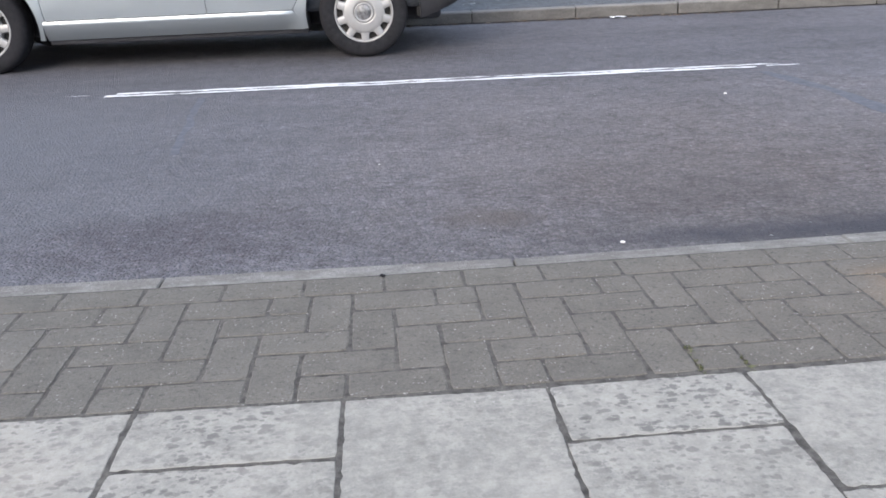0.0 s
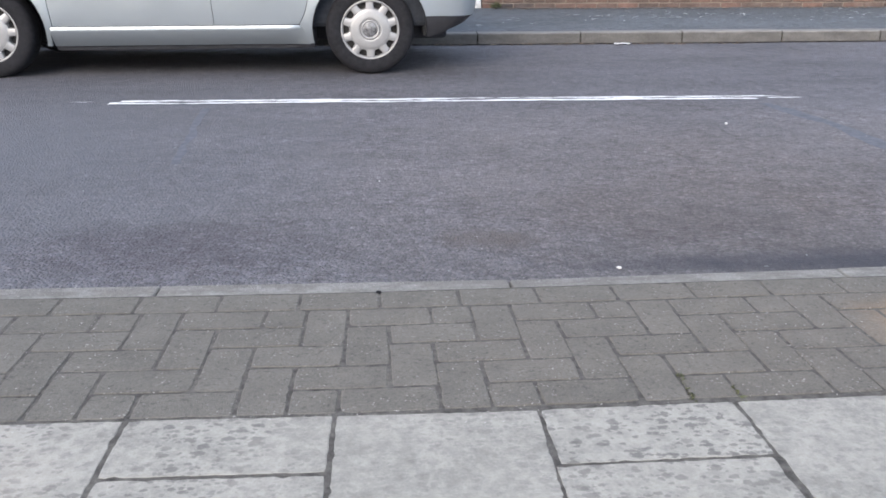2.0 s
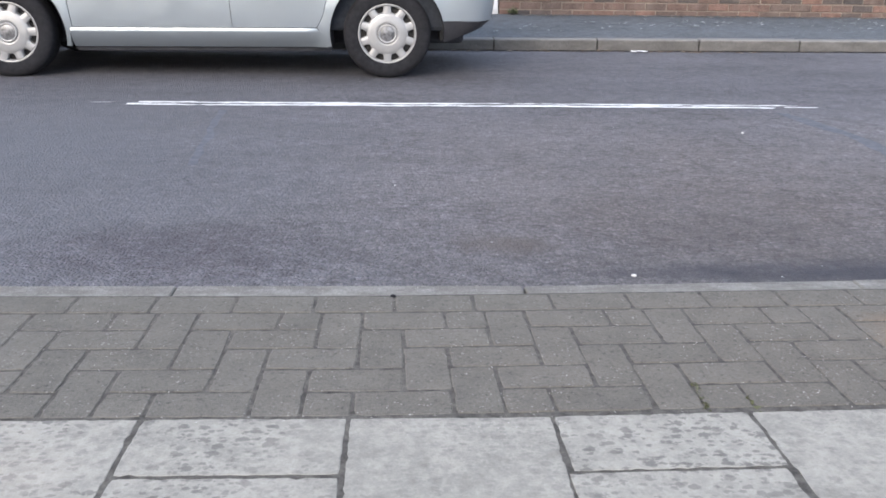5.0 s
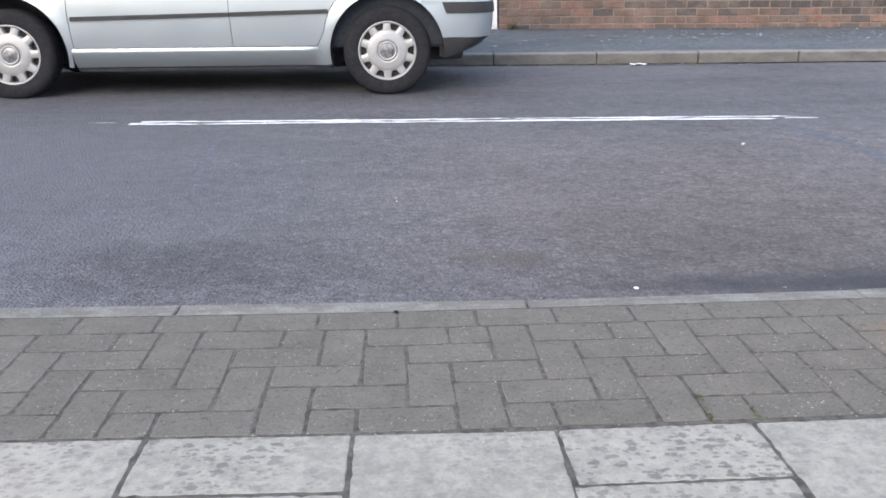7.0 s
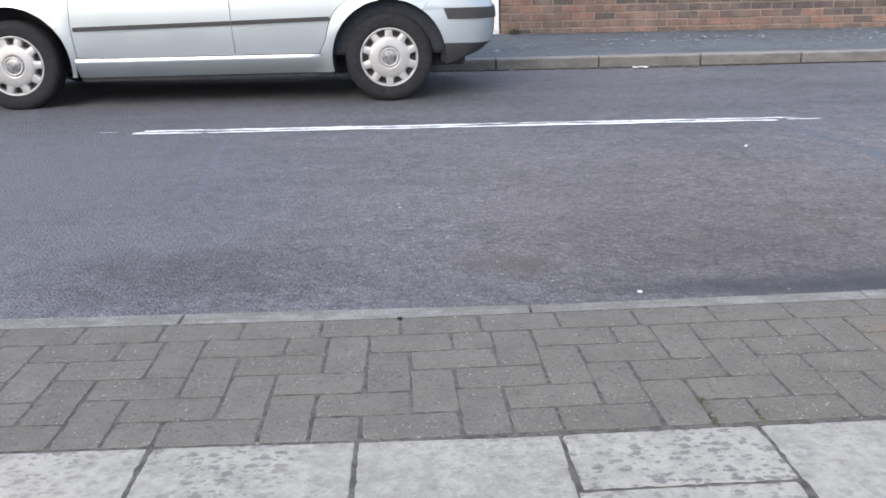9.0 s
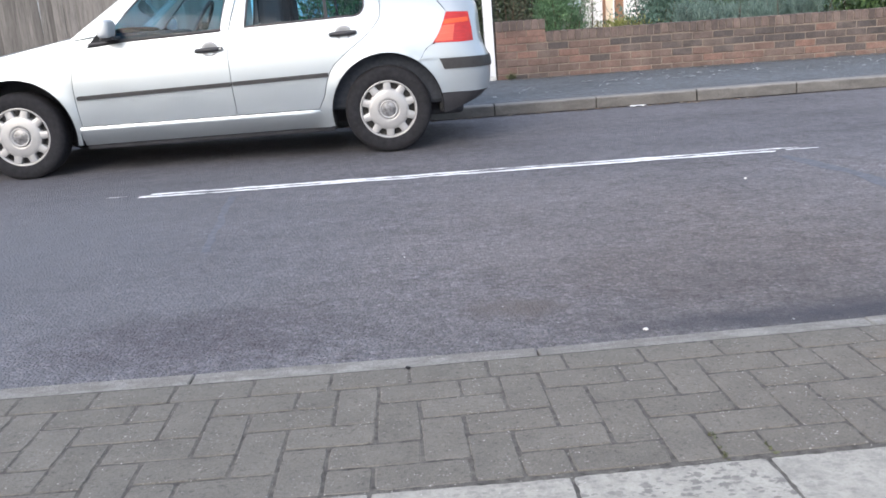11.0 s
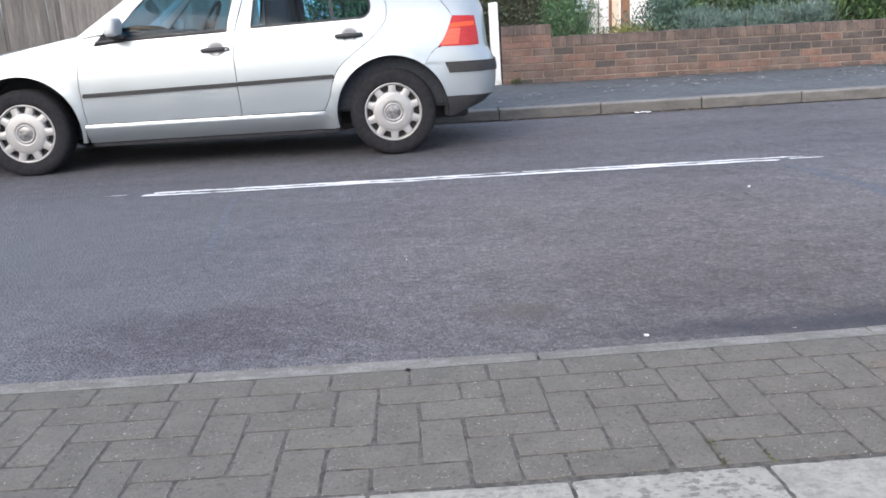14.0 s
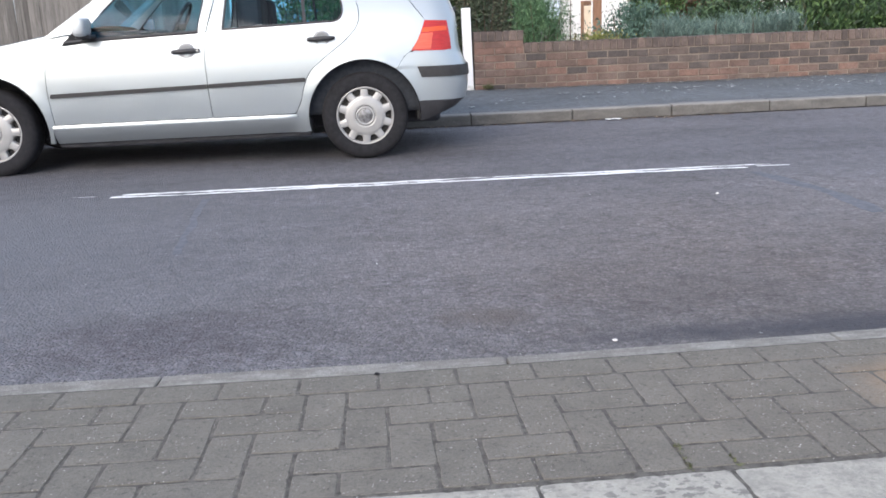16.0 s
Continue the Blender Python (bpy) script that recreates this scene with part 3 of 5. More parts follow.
halves = [brick_mesh("brick", BRICK / 2 - 0.011, 0.1, COURSE - 0.011, m) for m in (M_BRICK, M_BRICK_DARK)]
edge_brick = brick_mesh("coping_brick", 0.066, 0.215, 0.100, M_COPING)
rnd = random.Random(21)
zc = TOP - 0.104
courses = [(zc - COURSE * (k + 1), k) for k in range(6)]
for z, k in courses:
    x = WALL_X0 if k % 2 else WALL_X0 + BRICK / 2
    if k % 2 == 0:
        piece("brick", halves[0], wall, pose(WALL_X0 + BRICK / 4, 0, z))
    while x < 7.0:
        # upper courses are sooty further along the wall
        soot = (0.85, 0.75, 0.45, 0.12, 0.05, 0.3)[k] if x > 1.75 else (0.12, 0.05, 0.05, 0.1, 0.35, 0.4)[k]
        which = 1 if rnd.random() < soot else 0
        piece("brick", stretchers[which], wall, pose(x + BRICK / 2, rnd.uniform(-0.003, 0.003), z + rnd.uniform(-0.002, 0.002), 0, rnd.uniform(-0.3, 0.3), rnd.uniform(-0.4, 0.4)))
        x += BRICK
bm = bmesh.new()
for z, k in courses:
    x = 7.0 + (BRICK / 2 if k % 2 else 0)
    while x < WALL_X1 - 0.2:
        add_box(bm, x, x + BRICK - 0.011, 0, 0.1, z, z + COURSE - 0.011)
        x += BRICK
tagged(part("brick_run", bm, M_BRICK, wall), kind="stuff")
# pier: two more courses above the low wall's coping line, then its own coping
for j, z in enumerate((zc, zc + COURSE * 0.86)):
    x = WALL_X0 + (BRICK / 2 if j else 0)
    if j:
        piece("brick", halves[0], wall, pose(WALL_X0 + BRICK / 4, 0, z))
    while x < PIER_X1 - 0.03:
        w = min(BRICK, PIER_X1 - x)
        piece("brick", stretchers[0] if w == BRICK else brick_mesh("brick", w - 0.008, 0.1, COURSE - 0.011, M_BRICK), wall, pose(x + w / 2, rnd.uniform(-0.003, 0.003), z))
        x += w
x = WALL_X0 + 0.037
while x < PIER_X1 - 0.02:
    piece("coping_brick", edge_brick, wall, pose(x, -0.004 + rnd.uniform(-0.003, 0.003), PIER_TOP - 0.1 + rnd.uniform(-0.003, 0.002), 0, rnd.uniform(-0.6, 0.6), 0))
    x += 0.0755
x = PIER_X1 + 0.037
while x < 7.0:
    piece("coping_brick", edge_brick, wall, pose(x, -0.004 + rnd.uniform(-0.003, 0.003), TOP - 0.1 + rnd.uniform(-0.003, 0.002), 0, rnd.uniform(-0.6, 0.6), 0))
    x += 0.0755
bm = bmesh.new()
while x < WALL_X1:
    add_box(bm, x - 0.033, x + 0.033, -0.003, 0.212, TOP - 0.1, TOP)
    x += 0.0755
tagged(part("coping_run", bm, M_COPING, wall), kind="stuff")

post = thing("gate_post", "white painted square wooden post beside the brick wall", "post", (0.79, WY + 0.055, 0.17))
bm = box(-0.047, 0.047, -0.05, 0.05, -0.1, 0.862, 0.012, 3)
ob = part("post_shaft", bm, M_WHITE, post, smooth=False)
post.rotation_euler = (0, radians(-0.9), 0)
part("post_foot", box(-0.05, 0.05, -0.053, 0.053, -0.1, 0.07, 0.01, 2), plain("chipped_white_paint", (0.62, 0.61, 0.58), 0.7, 0, 0.35, 30), post)

fence = thing("fence", "weathered grey-brown vertical board fence", "fence", (-4.5, WY + 0.05, 0.15), kind="structure")
part("rail", box(-7, 2.9, 0.03, 0.08, 0.45, 0.53), M_FENCE, fence)
part("rail", box(-7, 2.9, 0.03, 0.08, 1.25, 1.33), M_FENCE, fence)
bm = box(-0.040, 0.040, 0, 0.018, 0.03, 1.75, 0.003, 1)
board = bpy.data.meshes.new("board")
bm.to_mesh(board)
bm.free()
board.materials.append(M_FENCE)
rnd = random.Random(3)
x = -6.9
while x < 2.85:
    w = rnd.uniform(0.7, 1.1)
    o = piece("board", board, fence, Matrix.LocRotScale((x, rnd.uniform(-0.012, 0.008), rnd.uniform(-0.02, 0.02)), Euler((0, radians(rnd.uniform(-0.7, 0.7)), radians(rnd.uniform(5, 11)))), (w, 1, 1)))
    x += 0.058 * w + 0.004

# ---- the parked car ----
from mathutils.geometry import delaunay_2d_cdt

YC, XC = 4.925, -1.5
HUB_F, HUB_R, HUB_Z, ARCH = -2.75, -0.246, 0.298, 0.385
Z_KEYS = (0.15, 0.22, 0.30, 0.42, 0.56, 0.66, 0.74, 0.82, 0.88, 0.92, 0.96, 1.10, 1.44)
W_KEYS = (0.79, 0.815, 0.845, 0.860, 0.868, 0.866, 0.859, 0.846, 0.832, 0.820, 0.805, 0.735, 0.56)


def x_rear(z):
    return float(np.interp(z, (0.2, 0.38, 0.48, 0.56, 0.62, 0.66, 0.72, 0.95, 1.05, 1.40), (0.43, 0.490, 0.506, 0.506, 0.498, 0.480, 0.452, 0.438, 0.40, 0.10)))


def x_front(z):
    return float(np.interp(z, (0.2, 0.35, 0.55, 0.70, 0.80), (-3.56, -3.63, -3.63, -3.57, -3.45)))


def width(z):
    return float(np.mean([np.interp(z + d, Z_KEYS, W_KEYS) for d in (-0.04, -0.02, 0, 0.02, 0.04)]))


def half(x, z):
    """Half the car's width at a place on its side."""
    w = width(z)
    for hub in (HUB_F, HUB_R):
        r = math.hypot(x - hub, z - HUB_Z)
        w += 0.014 * math.exp(-((r - ARCH - 0.01) / 0.035) ** 2) * (1 if z < 0.72 else 0)
    x0, p = -0.10, 6.5
    if x > x0:
        t = min(1.0, (x - x0) / (x_rear(z) - x0))
        w *= max(0.0, 1 - t ** p) ** (1 / p)
    x0 = -2.95
    if x < x0:
        t = min(1.0, (x0 - x) / (x0 - x_front(z)))
        w *= max(0.0, 1 - t ** 3.2) ** (1 / 3.2)
    return w


def dense(outline, step=0.025):
    out = []
    for (a, b), (c, d) in zip(outline, outline[1:] + outline[:1]):
        n = max(1, int(math.hypot(c - a, d - b) / step))
        out += [(a + (c - a) * i / n, b + (d - b) * i / n) for i in range(n)]
    return out


def curve(points, n=6):
    """A smooth line through points."""
    p = [Vector(q) for q in points]
    out = []
    for i in range(len(p) - 1):
        a, b, c, d = p[max(0, i - 1)], p[i], p[i + 1], p[min(len(p) - 1, i + 2)]
        for k in range(n):
            t = k / n
            q = 0.5 * ((2 * b) + (c - a) * t + (2 * a - 5 * b + 4 * c - d) * t * t + (3 * b - a - 3 * c + d) * t ** 3)
            out.append((q.x, q.y))
    return out + [(p[-1].x, p[-1].y)]


def arc(cx, cz, r, a0, a1, n=26):
    return [(cx + r * math.cos(radians(a0 + (a1 - a0) * i / n)), cz + r * math.sin(radians(a0 + (a1 - a0) * i / n))) for i in range(n + 1)]


def inside(p, poly):
    hit = False
    for (a, b), (c, d) in zip(poly, poly[1:] + poly[:1]):
        if (b > p[1]) != (d > p[1]) and p[0] < (c - a) * (p[1] - b) / (d - b) + a:
            hit = not hit
    return hit


def panel(outline, side, out=0.0, step=0.04, flange=0.02, surface=None):
    """Sheet metal over an outline (x, z) on the car's side; side -1 faces the road's middle."""
    fn = surface or half
    edge = dense(outline)
    pts = [Vector(p) for p in edge]
    xs, zs = [p[0] for p in edge], [p[1] for p in edge]
    gx = np.arange(min(xs) + step / 2, max(xs), step)
    gz = np.arange(min(zs) + step / 2, max(zs), step)
    for x in gx:
        for z in gz:
            q = (float(x), float(z))
            if inside(q, edge) and min((q[0] - a) ** 2 + (q[1] - b) ** 2 for a, b in edge) > (step * 0.45) ** 2:
                pts.append(Vector(q))
    v2, _, f2, *_ = delaunay_2d_cdt(pts, [], [list(range(len(edge)))], 1, 1e-5)
    bm = bmesh.new()
    vs = [bm.verts.new((p.x - XC, side * (fn(p.x, p.y) + out), p.y)) for p in v2]
    for f in f2:
        try:
            bm.faces.new([vs[i] for i in f])
        except ValueError:
            pass
    bmesh.ops.recalc_face_normals(bm, faces=bm.faces)
    if sum(f.normal.y for f in bm.faces) * side < 0:
        bmesh.ops.reverse_faces(bm, faces=bm.faces)
    if flange:
        for e in [e for e in bm.edges if len(e.link_faces) == 1]:
            a, b = (q.co.copy() for q in e.verts)
            d = Vector((0, -side * flange, 0))
            quad = [bm.verts.new(q) for q in (a, b, b + d, a + d)]
            bm.faces.new(quad)
    for f in bm.faces:
        f.smooth = len(f.verts) == 3
    return bm


FRONT_DOOR_EDGE = curve([(-2.322, 0.338), (-2.338, 0.50), (-2.34, 0.67), (-2.318, 0.80), (-2.262, 0.90)])
REAR_DOOR_EDGE = curve([(-0.715, 0.338), (-0.672, 0.42), (-0.645, 0.52), (-0.60, 0.61), (-0.535, 0.67), (-0.45, 0.735), (-0.345, 0.815), (-0.268, 0.90), (-0.247, 0.975), (-0.262, 1.06), (-0.33, 1.18), (-0.42, 1.30)])
GLASS_BACK = curve([(-0.45, 0.936), (-0.395, 0.948), (-0.365, 0.985), (-0.362, 1.05), (-0.40, 1.15), (-0.52, 1.34)])
front_door = [(-1.278, 0.338), (-1.290, 0.55), (-1.296, 0.75), (-1.276, 0.905), (-1.33, 0.902), (-2.13, 0.875), (-2.20, 0.862)] + [(x + 0.004, z) for x, z in FRONT_DOOR_EDGE[::-1]]
rear_door = [(x - 0.0045, z + 0.001) for x, z in REAR_DOOR_EDGE] + [(-0.50, 1.355)] + GLASS_BACK[::-1] + [(-1.167, 0.910), (-1.2718, 0.908), (-1.2920, 0.75), (-1.2860, 0.55), (-1.2740, 0.338)]
fender = FRONT_DOOR_EDGE + [(-2.32, 0.914), (-2.40, 0.902), (-2.60, 0.866), (-3.0, 0.785), (-3.38, 0.70), (-3.38, 0.60), (-3.06, 0.53)] + arc(HUB_F, HUB_Z, ARCH, 143, -13) + [(-2.345, 0.210), (-2.338, 0.30)]
quarter = [(-0.43, 1.355), (-0.15, 1.37), (-0.02, 1.25), (0.09, 1.06), (0.193, 0.925)] + curve([(0.193, 0.925), (0.168, 0.86), (0.135, 0.79), (0.09, 0.725)]) + [(0.04, 0.69), (-0.012, 0.612)] + arc(HUB_R, HUB_Z, ARCH, 54, 193) + [(-0.650, 0.210), (-0.664, 0.25), (-0.672, 0.28), (-0.70, 0.318), (-0.712, 0.334)] + REAR_DOOR_EDGE
a_pillar = [(-2.32, 0.915), (-2.262, 0.902), (-2.20, 0.866), (-2.13, 0.879), (-1.86, 1.15), (-1.58, 1.345), (-1.26, 1.375), (-0.50, 1.36), (-0.43, 1.358), (-0.43, 1.395), (-1.62, 1.40), (-1.99, 1.155)]
b_front = [(-1.33, 0.906), (-1.276, 0.909), (-1.222, 1.10), (-1.185, 1.37), (-1.27, 1.372), (-1.29, 1.10)]
b_rear = [(-1.267, 0.912), (-1.167, 0.914), (-1.138, 1.1), (-1.115, 1.368), (-1.177, 1.37), (-1.214, 1.10)]
glass_front = [(-2.13, 0.879), (-1.33, 0.906), (-1.29, 1.10), (-1.27, 1.372), (-1.58, 1.345), (-1.86, 1.15)]
glass_rear = [(-1.167, 0.914)] + GLASS_BACK + [(-1.115, 1.368), (-1.138, 1.10)]

SILL_Z = (0.205, 0.235, 0.275, 0.300, 0.312, 0.338, 0.35)
SILL_W = (0.780, 0.812, 0.843, 0.856, 0.861, 0.854, 0.851)


def sill_half(x, z):
    return float(np.mean([np.interp(z + d, SILL_Z, SILL_W) for d in (-0.006, 0, 0.006)]))




def wrap(zs, x_start, front=False, out=0.0, lift=0.0):
    """A skin round the car's end: rows in z from one side, round the end, to the other."""
    rows = []
    n = 22
    for z in zs:
        xs = x_start(z)
        xe = x_front(z) if front else x_rear(z)
        pts = []
        for i in range(n + 1):
            a = (i / n) * math.pi / 2
            x = xs + (xe - xs) * math.sin(a) ** 0.55
            pts.append((x, half(x, z)))
        w_end = pts[-2][1]
        line = [(x - XC + (-out if front else out) * min(1, i / n), -(y + out)) for i, (x, y) in enumerate(pts[:-1])]
        line += [(xe - XC + (-out if front else out), -w_end * f) for f in (0.6, 0.2)]
        up = lift * (zs[-1] - z) / (zs[-1] - zs[0])
        rows.append([(x, y, z + up * min(1.0, max(0.0, (x + XC - 0.14) / 0.3))) for x, y in line])
        rows[-1] += [(x, -y, h) for x, y, h in rows[-1][::-1]]
    bm = grid(rows)
    bmesh.ops.recalc_face_normals(bm, faces=bm.faces)
    return bm


def arch_x(z):
    d = ARCH ** 2 - (z - HUB_Z) ** 2
    return HUB_R + math.sqrt(max(0.0, d))


def tyre_and_cap(parent, x, side):
    """A wheel: tyre and plain wheel trim with ten slots; side -1 faces the road's middle."""
    c = (x - XC, side * 0.738, HUB_Z)
    prof = [(0.19, 0.088), (0.205, 0.098), (0.225, 0.102), (0.255, 0.104), (0.275, 0.098), (0.289, 0.086), (0.296, 0.07), (0.298, 0.03), (0.298, -0.03), (0.296, -0.07), (0.285, -0.09), (0.25, -0.1), (0.19, -0.09)]
    wheel = part("wheel", lathe([(0.0, 0.045), (0.186, 0.045), (0.192, 0.088), (0.192, -0.09), (0.0, -0.09)], 36), M_STEEL, parent)
    wheel.location = c
    if side < 0:
        wheel.rotation_euler = (0, 0, math.pi)
    wheel.rotation_euler.y = radians(18 if x > -1 else 1.5)
    bm = lathe(prof, 56)
    part("tyre", bm, M_RUBBER, wheel, "worn black rubber tyre", True)
    bm = bmesh.new()
    lathe([(0.180, 0.066), (0.182, 0.084), (0.187, 0.092), (0.195, 0.096), (0.200, 0.090), (0.200, 0.07)], 56, bm)
    lathe([(0.066, 0.094), (0.069, 0.098), (0.074, 0.101), (0.085, 0.1005), (0.112, 0.0965), (0.134, 0.0935), (0.140, 0.088), (0.141, 0.05)], 56, bm)
    for k in range(10):
        a0 = 2 * math.pi * k / 10
        prof_s = ((0.134, 0.80), (0.142, 0.68), (0.149, 0.58), (0.164, 0.51), (0.178, 0.46), (0.184, 0.48))
        tops = []
        for r, f in prof_s:
            ha = f * math.pi / 10
            y = 0.0945 - (r - 0.12) * 0.03
            tops.append([(r * math.cos(a0 + s * ha), y - (0.004 if abs(s) == 1 else 0), r * math.sin(a0 + s * ha)) for s in (-1, -0.75, 0, 0.75, 1)])
        vs = [[bm.verts.new(p) for p in row] for row in tops]
        for p, q in zip(vs, vs[1:]):
            for i in range(4):
                bm.faces.new((p[i], p[i + 1], q[i + 1], q[i]))
            for i in (0, 4):
                lo = [bm.verts.new((u.co.x, 0.05, u.co.z)) for u in (p[i], q[i])]
                bm.faces.new((p[i], q[i], lo[1], lo[0]))
    bmesh.ops.recalc_face_normals(bm, faces=bm.faces)
    part("wheel_trim", bm, M_CAP, wheel, "silver plastic wheel trim with ten slots", True)
    part("cap_ring", lathe([(0.065, 0.094), (0.065, 0.102), (0.060, 0.106), (0.052, 0.103), (0.050, 0.098)], 32), M_CAP, wheel, smooth=True)
    part("cap_badge", lathe([(0.051, 0.099), (0.03, 0.103), (0.0, 0.104)], 32), M_CAPDARK, wheel, "dull grey round hub badge", True)
    return wheel


car = thing("parked_car", "silver five-door hatchback parked beside the far kerb", "car", (XC, YC - 0.0263, -0.0033))
car.rotation_euler = (0, -0.0026, 0.021)
for side in (-1, 1):
    part("front_wing", panel(fender, side), M_PAINT, car)
    door = part("front_door", panel(front_door, side), M_PAINT, car)
    back_door = part("rear_door", panel(rear_door, side), M_PAINT, car)
    part("rear_quarter", panel(quarter, side), M_PAINT, car)
    rows = []
    for z in (0.205, 0.222, 0.24, 0.26, 0.28, 0.292, 0.300, 0.306, 0.312, 0.320, 0.328, 0.334):
        end = float(np.interp(z, (0.205, 0.27, 0.30, 0.334), (-0.646, -0.660, -0.684, -0.716)))
        def flank(x):
            k = min(1.0, max(0.0, (x + 0.78) / 0.11))
            k = k * k * (3 - 2 * k)
            return sill_half(x, z) * (1 - k) + (half(x, z) - 0.001) * k

        rows.append([(-2.336 + (end + 2.336) * t - XC, side * (flank(-2.336 + (end + 2.336) * t) - (0.006 * math.exp(-((t - 0.42) / 0.02) ** 2) if z > 0.27 else 0)), z) for t in np.linspace(0, 1, 60)])
    part("sill", grid(rows), M_PAINT, car, "silver sill with a small dent", True)
    part("window_pillar", panel(a_pillar, side, -0.002, 0.03), M_PAINT, car)
    part("door_pillar", panel(b_front, side, -0.001, 0.03), M_PAINT, door)
    part("door_pillar", panel(b_rear, side, -0.001, 0.03), M_PAINT, back_door)
    for gl, owner in ((glass_front, door), (glass_rear, back_door)):
        g = part("window_glass", panel(gl, side, -0.012, 0.06, 0), M_GLASS, owner, "blue-green tinted side window")
        g.visible_shadow = False
    # black window seals along the lower edge of the glass
    def seal(points, r, owner):
        part("window_seal", tube([(x - XC, side * (half(x, z) - 0.002), z) for x, z in points], r, 6), M_BLACK, owner)

    seal([(-2.20, 0.872), (-2.0, 0.884), (-1.7, 0.894), (-1.33, 0.907)], 0.013, door)
    seal([(-1.33, 0.907), (-1.29, 1.10), (-1.272, 1.36)], 0.006, door)
    seal([(-2.13, 0.885), (-1.86, 1.152), (-1.59, 1.343)], 0.006, door)
    seal([(-1.162, 0.917), (-0.9, 0.925), (-0.45, 0.94)], 0.0085, back_door)
    seal(GLASS_BACK, 0.007, back_door)
    seal([(-1.163, 0.92), (-1.137, 1.1), (-1.115, 1.36)], 0.009, back_door)
    seal([(-0.615, 0.935), (-0.625, 1.1), (-0.64, 1.34)], 0.011, back_door)
    # side mouldings
    for x0, x1, z0, z1, owner in ((-2.318, -1.293, 0.528, 0.548, door), (-1.281, -0.637, 0.549, 0.563, back_door)):
        bm = panel([(x0, z0 - 0.013), (x1, z1 - 0.013), (x1 + 0.004, z1), (x1, z1 + 0.015), (x0, z0 + 0.015), (x0 - 0.006, z0)], side, 0.012, 0.012, 0.02)
        part("side_moulding", bm, M_TRIM, owner, "black rubbing strip")
    # handles: a dark bar over a shallow round cup, with the lock at its end
    for hx, hz, owner in ((-1.408, 0.786, door), (-0.508, 0.829, back_door)):
        hw = half(hx, hz)
        cup = bmesh.new()
        lathe([(0.0, 0.002), (0.03, 0.003), (0.047, 0.007), (0.054, 0.004), (0.057, -0.006)], 24, cup)
        bmesh.ops.scale(cup, vec=(1.0, side, 0.92), verts=cup.verts)
        bmesh.ops.translate(cup, vec=(hx - XC, side * hw, hz), verts=cup.verts)
        bmesh.ops.recalc_face_normals(cup, faces=cup.faces)
        part("handle_cup", cup, M_CUP, owner, smooth=True)
        bar = tube([(hx - XC + d, side * (half(hx + d, hz) + o), hz + d * 0.03) for d, o in ((-0.092, 0.006), (-0.08, 0.02), (-0.04, 0.028), (0.02, 0.028), (0.06, 0.022), (0.085, 0.01))], [0.011, 0.0145, 0.016, 0.016, 0.0145, 0.012], 10)
        part("door_handle", bar, M_BLACK, owner, "black door handle", True)
        if hx < -1:
            part("lock", tube([(hx - XC + 0.076, side * (hw + 0.022), hz), (hx - XC + 0.076, side * (hw + 0.036), hz)], 0.009, 12), M_CAP, owner)
    # lamps of the tail
    lamp = part("tail_lamp", panel(curve([(0.193, 0.922), (0.168, 0.86), (0.135, 0.79), (0.09, 0.723)]) + [(0.30, 0.718), (0.368, 0.722), (0.362, 0.80), (0.345, 0.915)], side, 0.004, 0.03), M_RED, car, "red and orange rear lamp")
    part("lamp_band", panel([(0.176, 0.872), (0.166, 0.842), (0.345, 0.850), (0.340, 0.880)], side, 0.007, 0.02, 0.006), M_ORANGE, lamp, "orange indicator lens")
    part("lamp_band", panel([(0.102, 0.732), (0.225, 0.732), (0.245, 0.838), (0.162, 0.836)], side, 0.0065, 0.02, 0.006), M_SALMON, lamp, "pale salmon reflector lens")
    part("lamp_band", panel([(0.30, 0.73), (0.356, 0.73), (0.350, 0.842), (0.302, 0.840)], side, 0.0065, 0.02, 0.006), M_RED, lamp)
    part("head_lamp", panel([(-3.40, 0.72), (-3.40, 0.60), (-3.53, 0.60), (-3.52, 0.68)], side, 0.004, 0.03), M_CLEAR, car)
    # indicator on the front wing
    part("repeater", panel([(-2.555, 0.70), (-2.50, 0.697), (-2.492, 0.708), (-2.50, 0.72), (-2.552, 0.722)], side, 0.005, 0.01, 0.008), plain("pearl_lens", (0.70, 0.72, 0.72), 0.2), car, "small pale side indicator")
    # mirror
    mx, my = -2.04, half(-2.06, 0.9)
    pod = bmesh.new()
    bmesh.ops.create_icosphere(pod, subdivisions=3, radius=1.0)
    for q in pod.verts:
        u = q.co
        s = 1.0 / max(abs(u.x), abs(u.y) * 0.92, abs(u.z)) ** 0.8
        q.co = Vector((u.x * s * 0.037 * (1 if u.x > 0 else 1.1) + u.z * 0.008, u.y * s * 0.10, u.z * s * (0.056 if u.z < 0 else 0.062)))
    bmesh.ops.translate(pod, vec=(mx - XC, side * (my + 0.115), 0.965), verts=pod.verts)
    mirror = part("door_mirror", pod, M_MIRROR, car, "silver door mirror on a black base", True)
    part("mirror_base", panel([(-2.215, 0.852), (-2.0, 0.872), (-2.0, 0.90), (-2.05, 0.965), (-2.10, 0.985), (-2.17, 0.905)], side, 0.008, 0.03, 0.02), M_MATT, mirror)
    part("mirror_arm", box(mx - XC - 0.05, mx - XC + 0.05, min(side * (my - 0.02), side * (my + 0.13)), max(side * (my - 0.02), side * (my + 0.13)), 0.893, 0.918, 0.01, 2), M_BLACK, mirror)
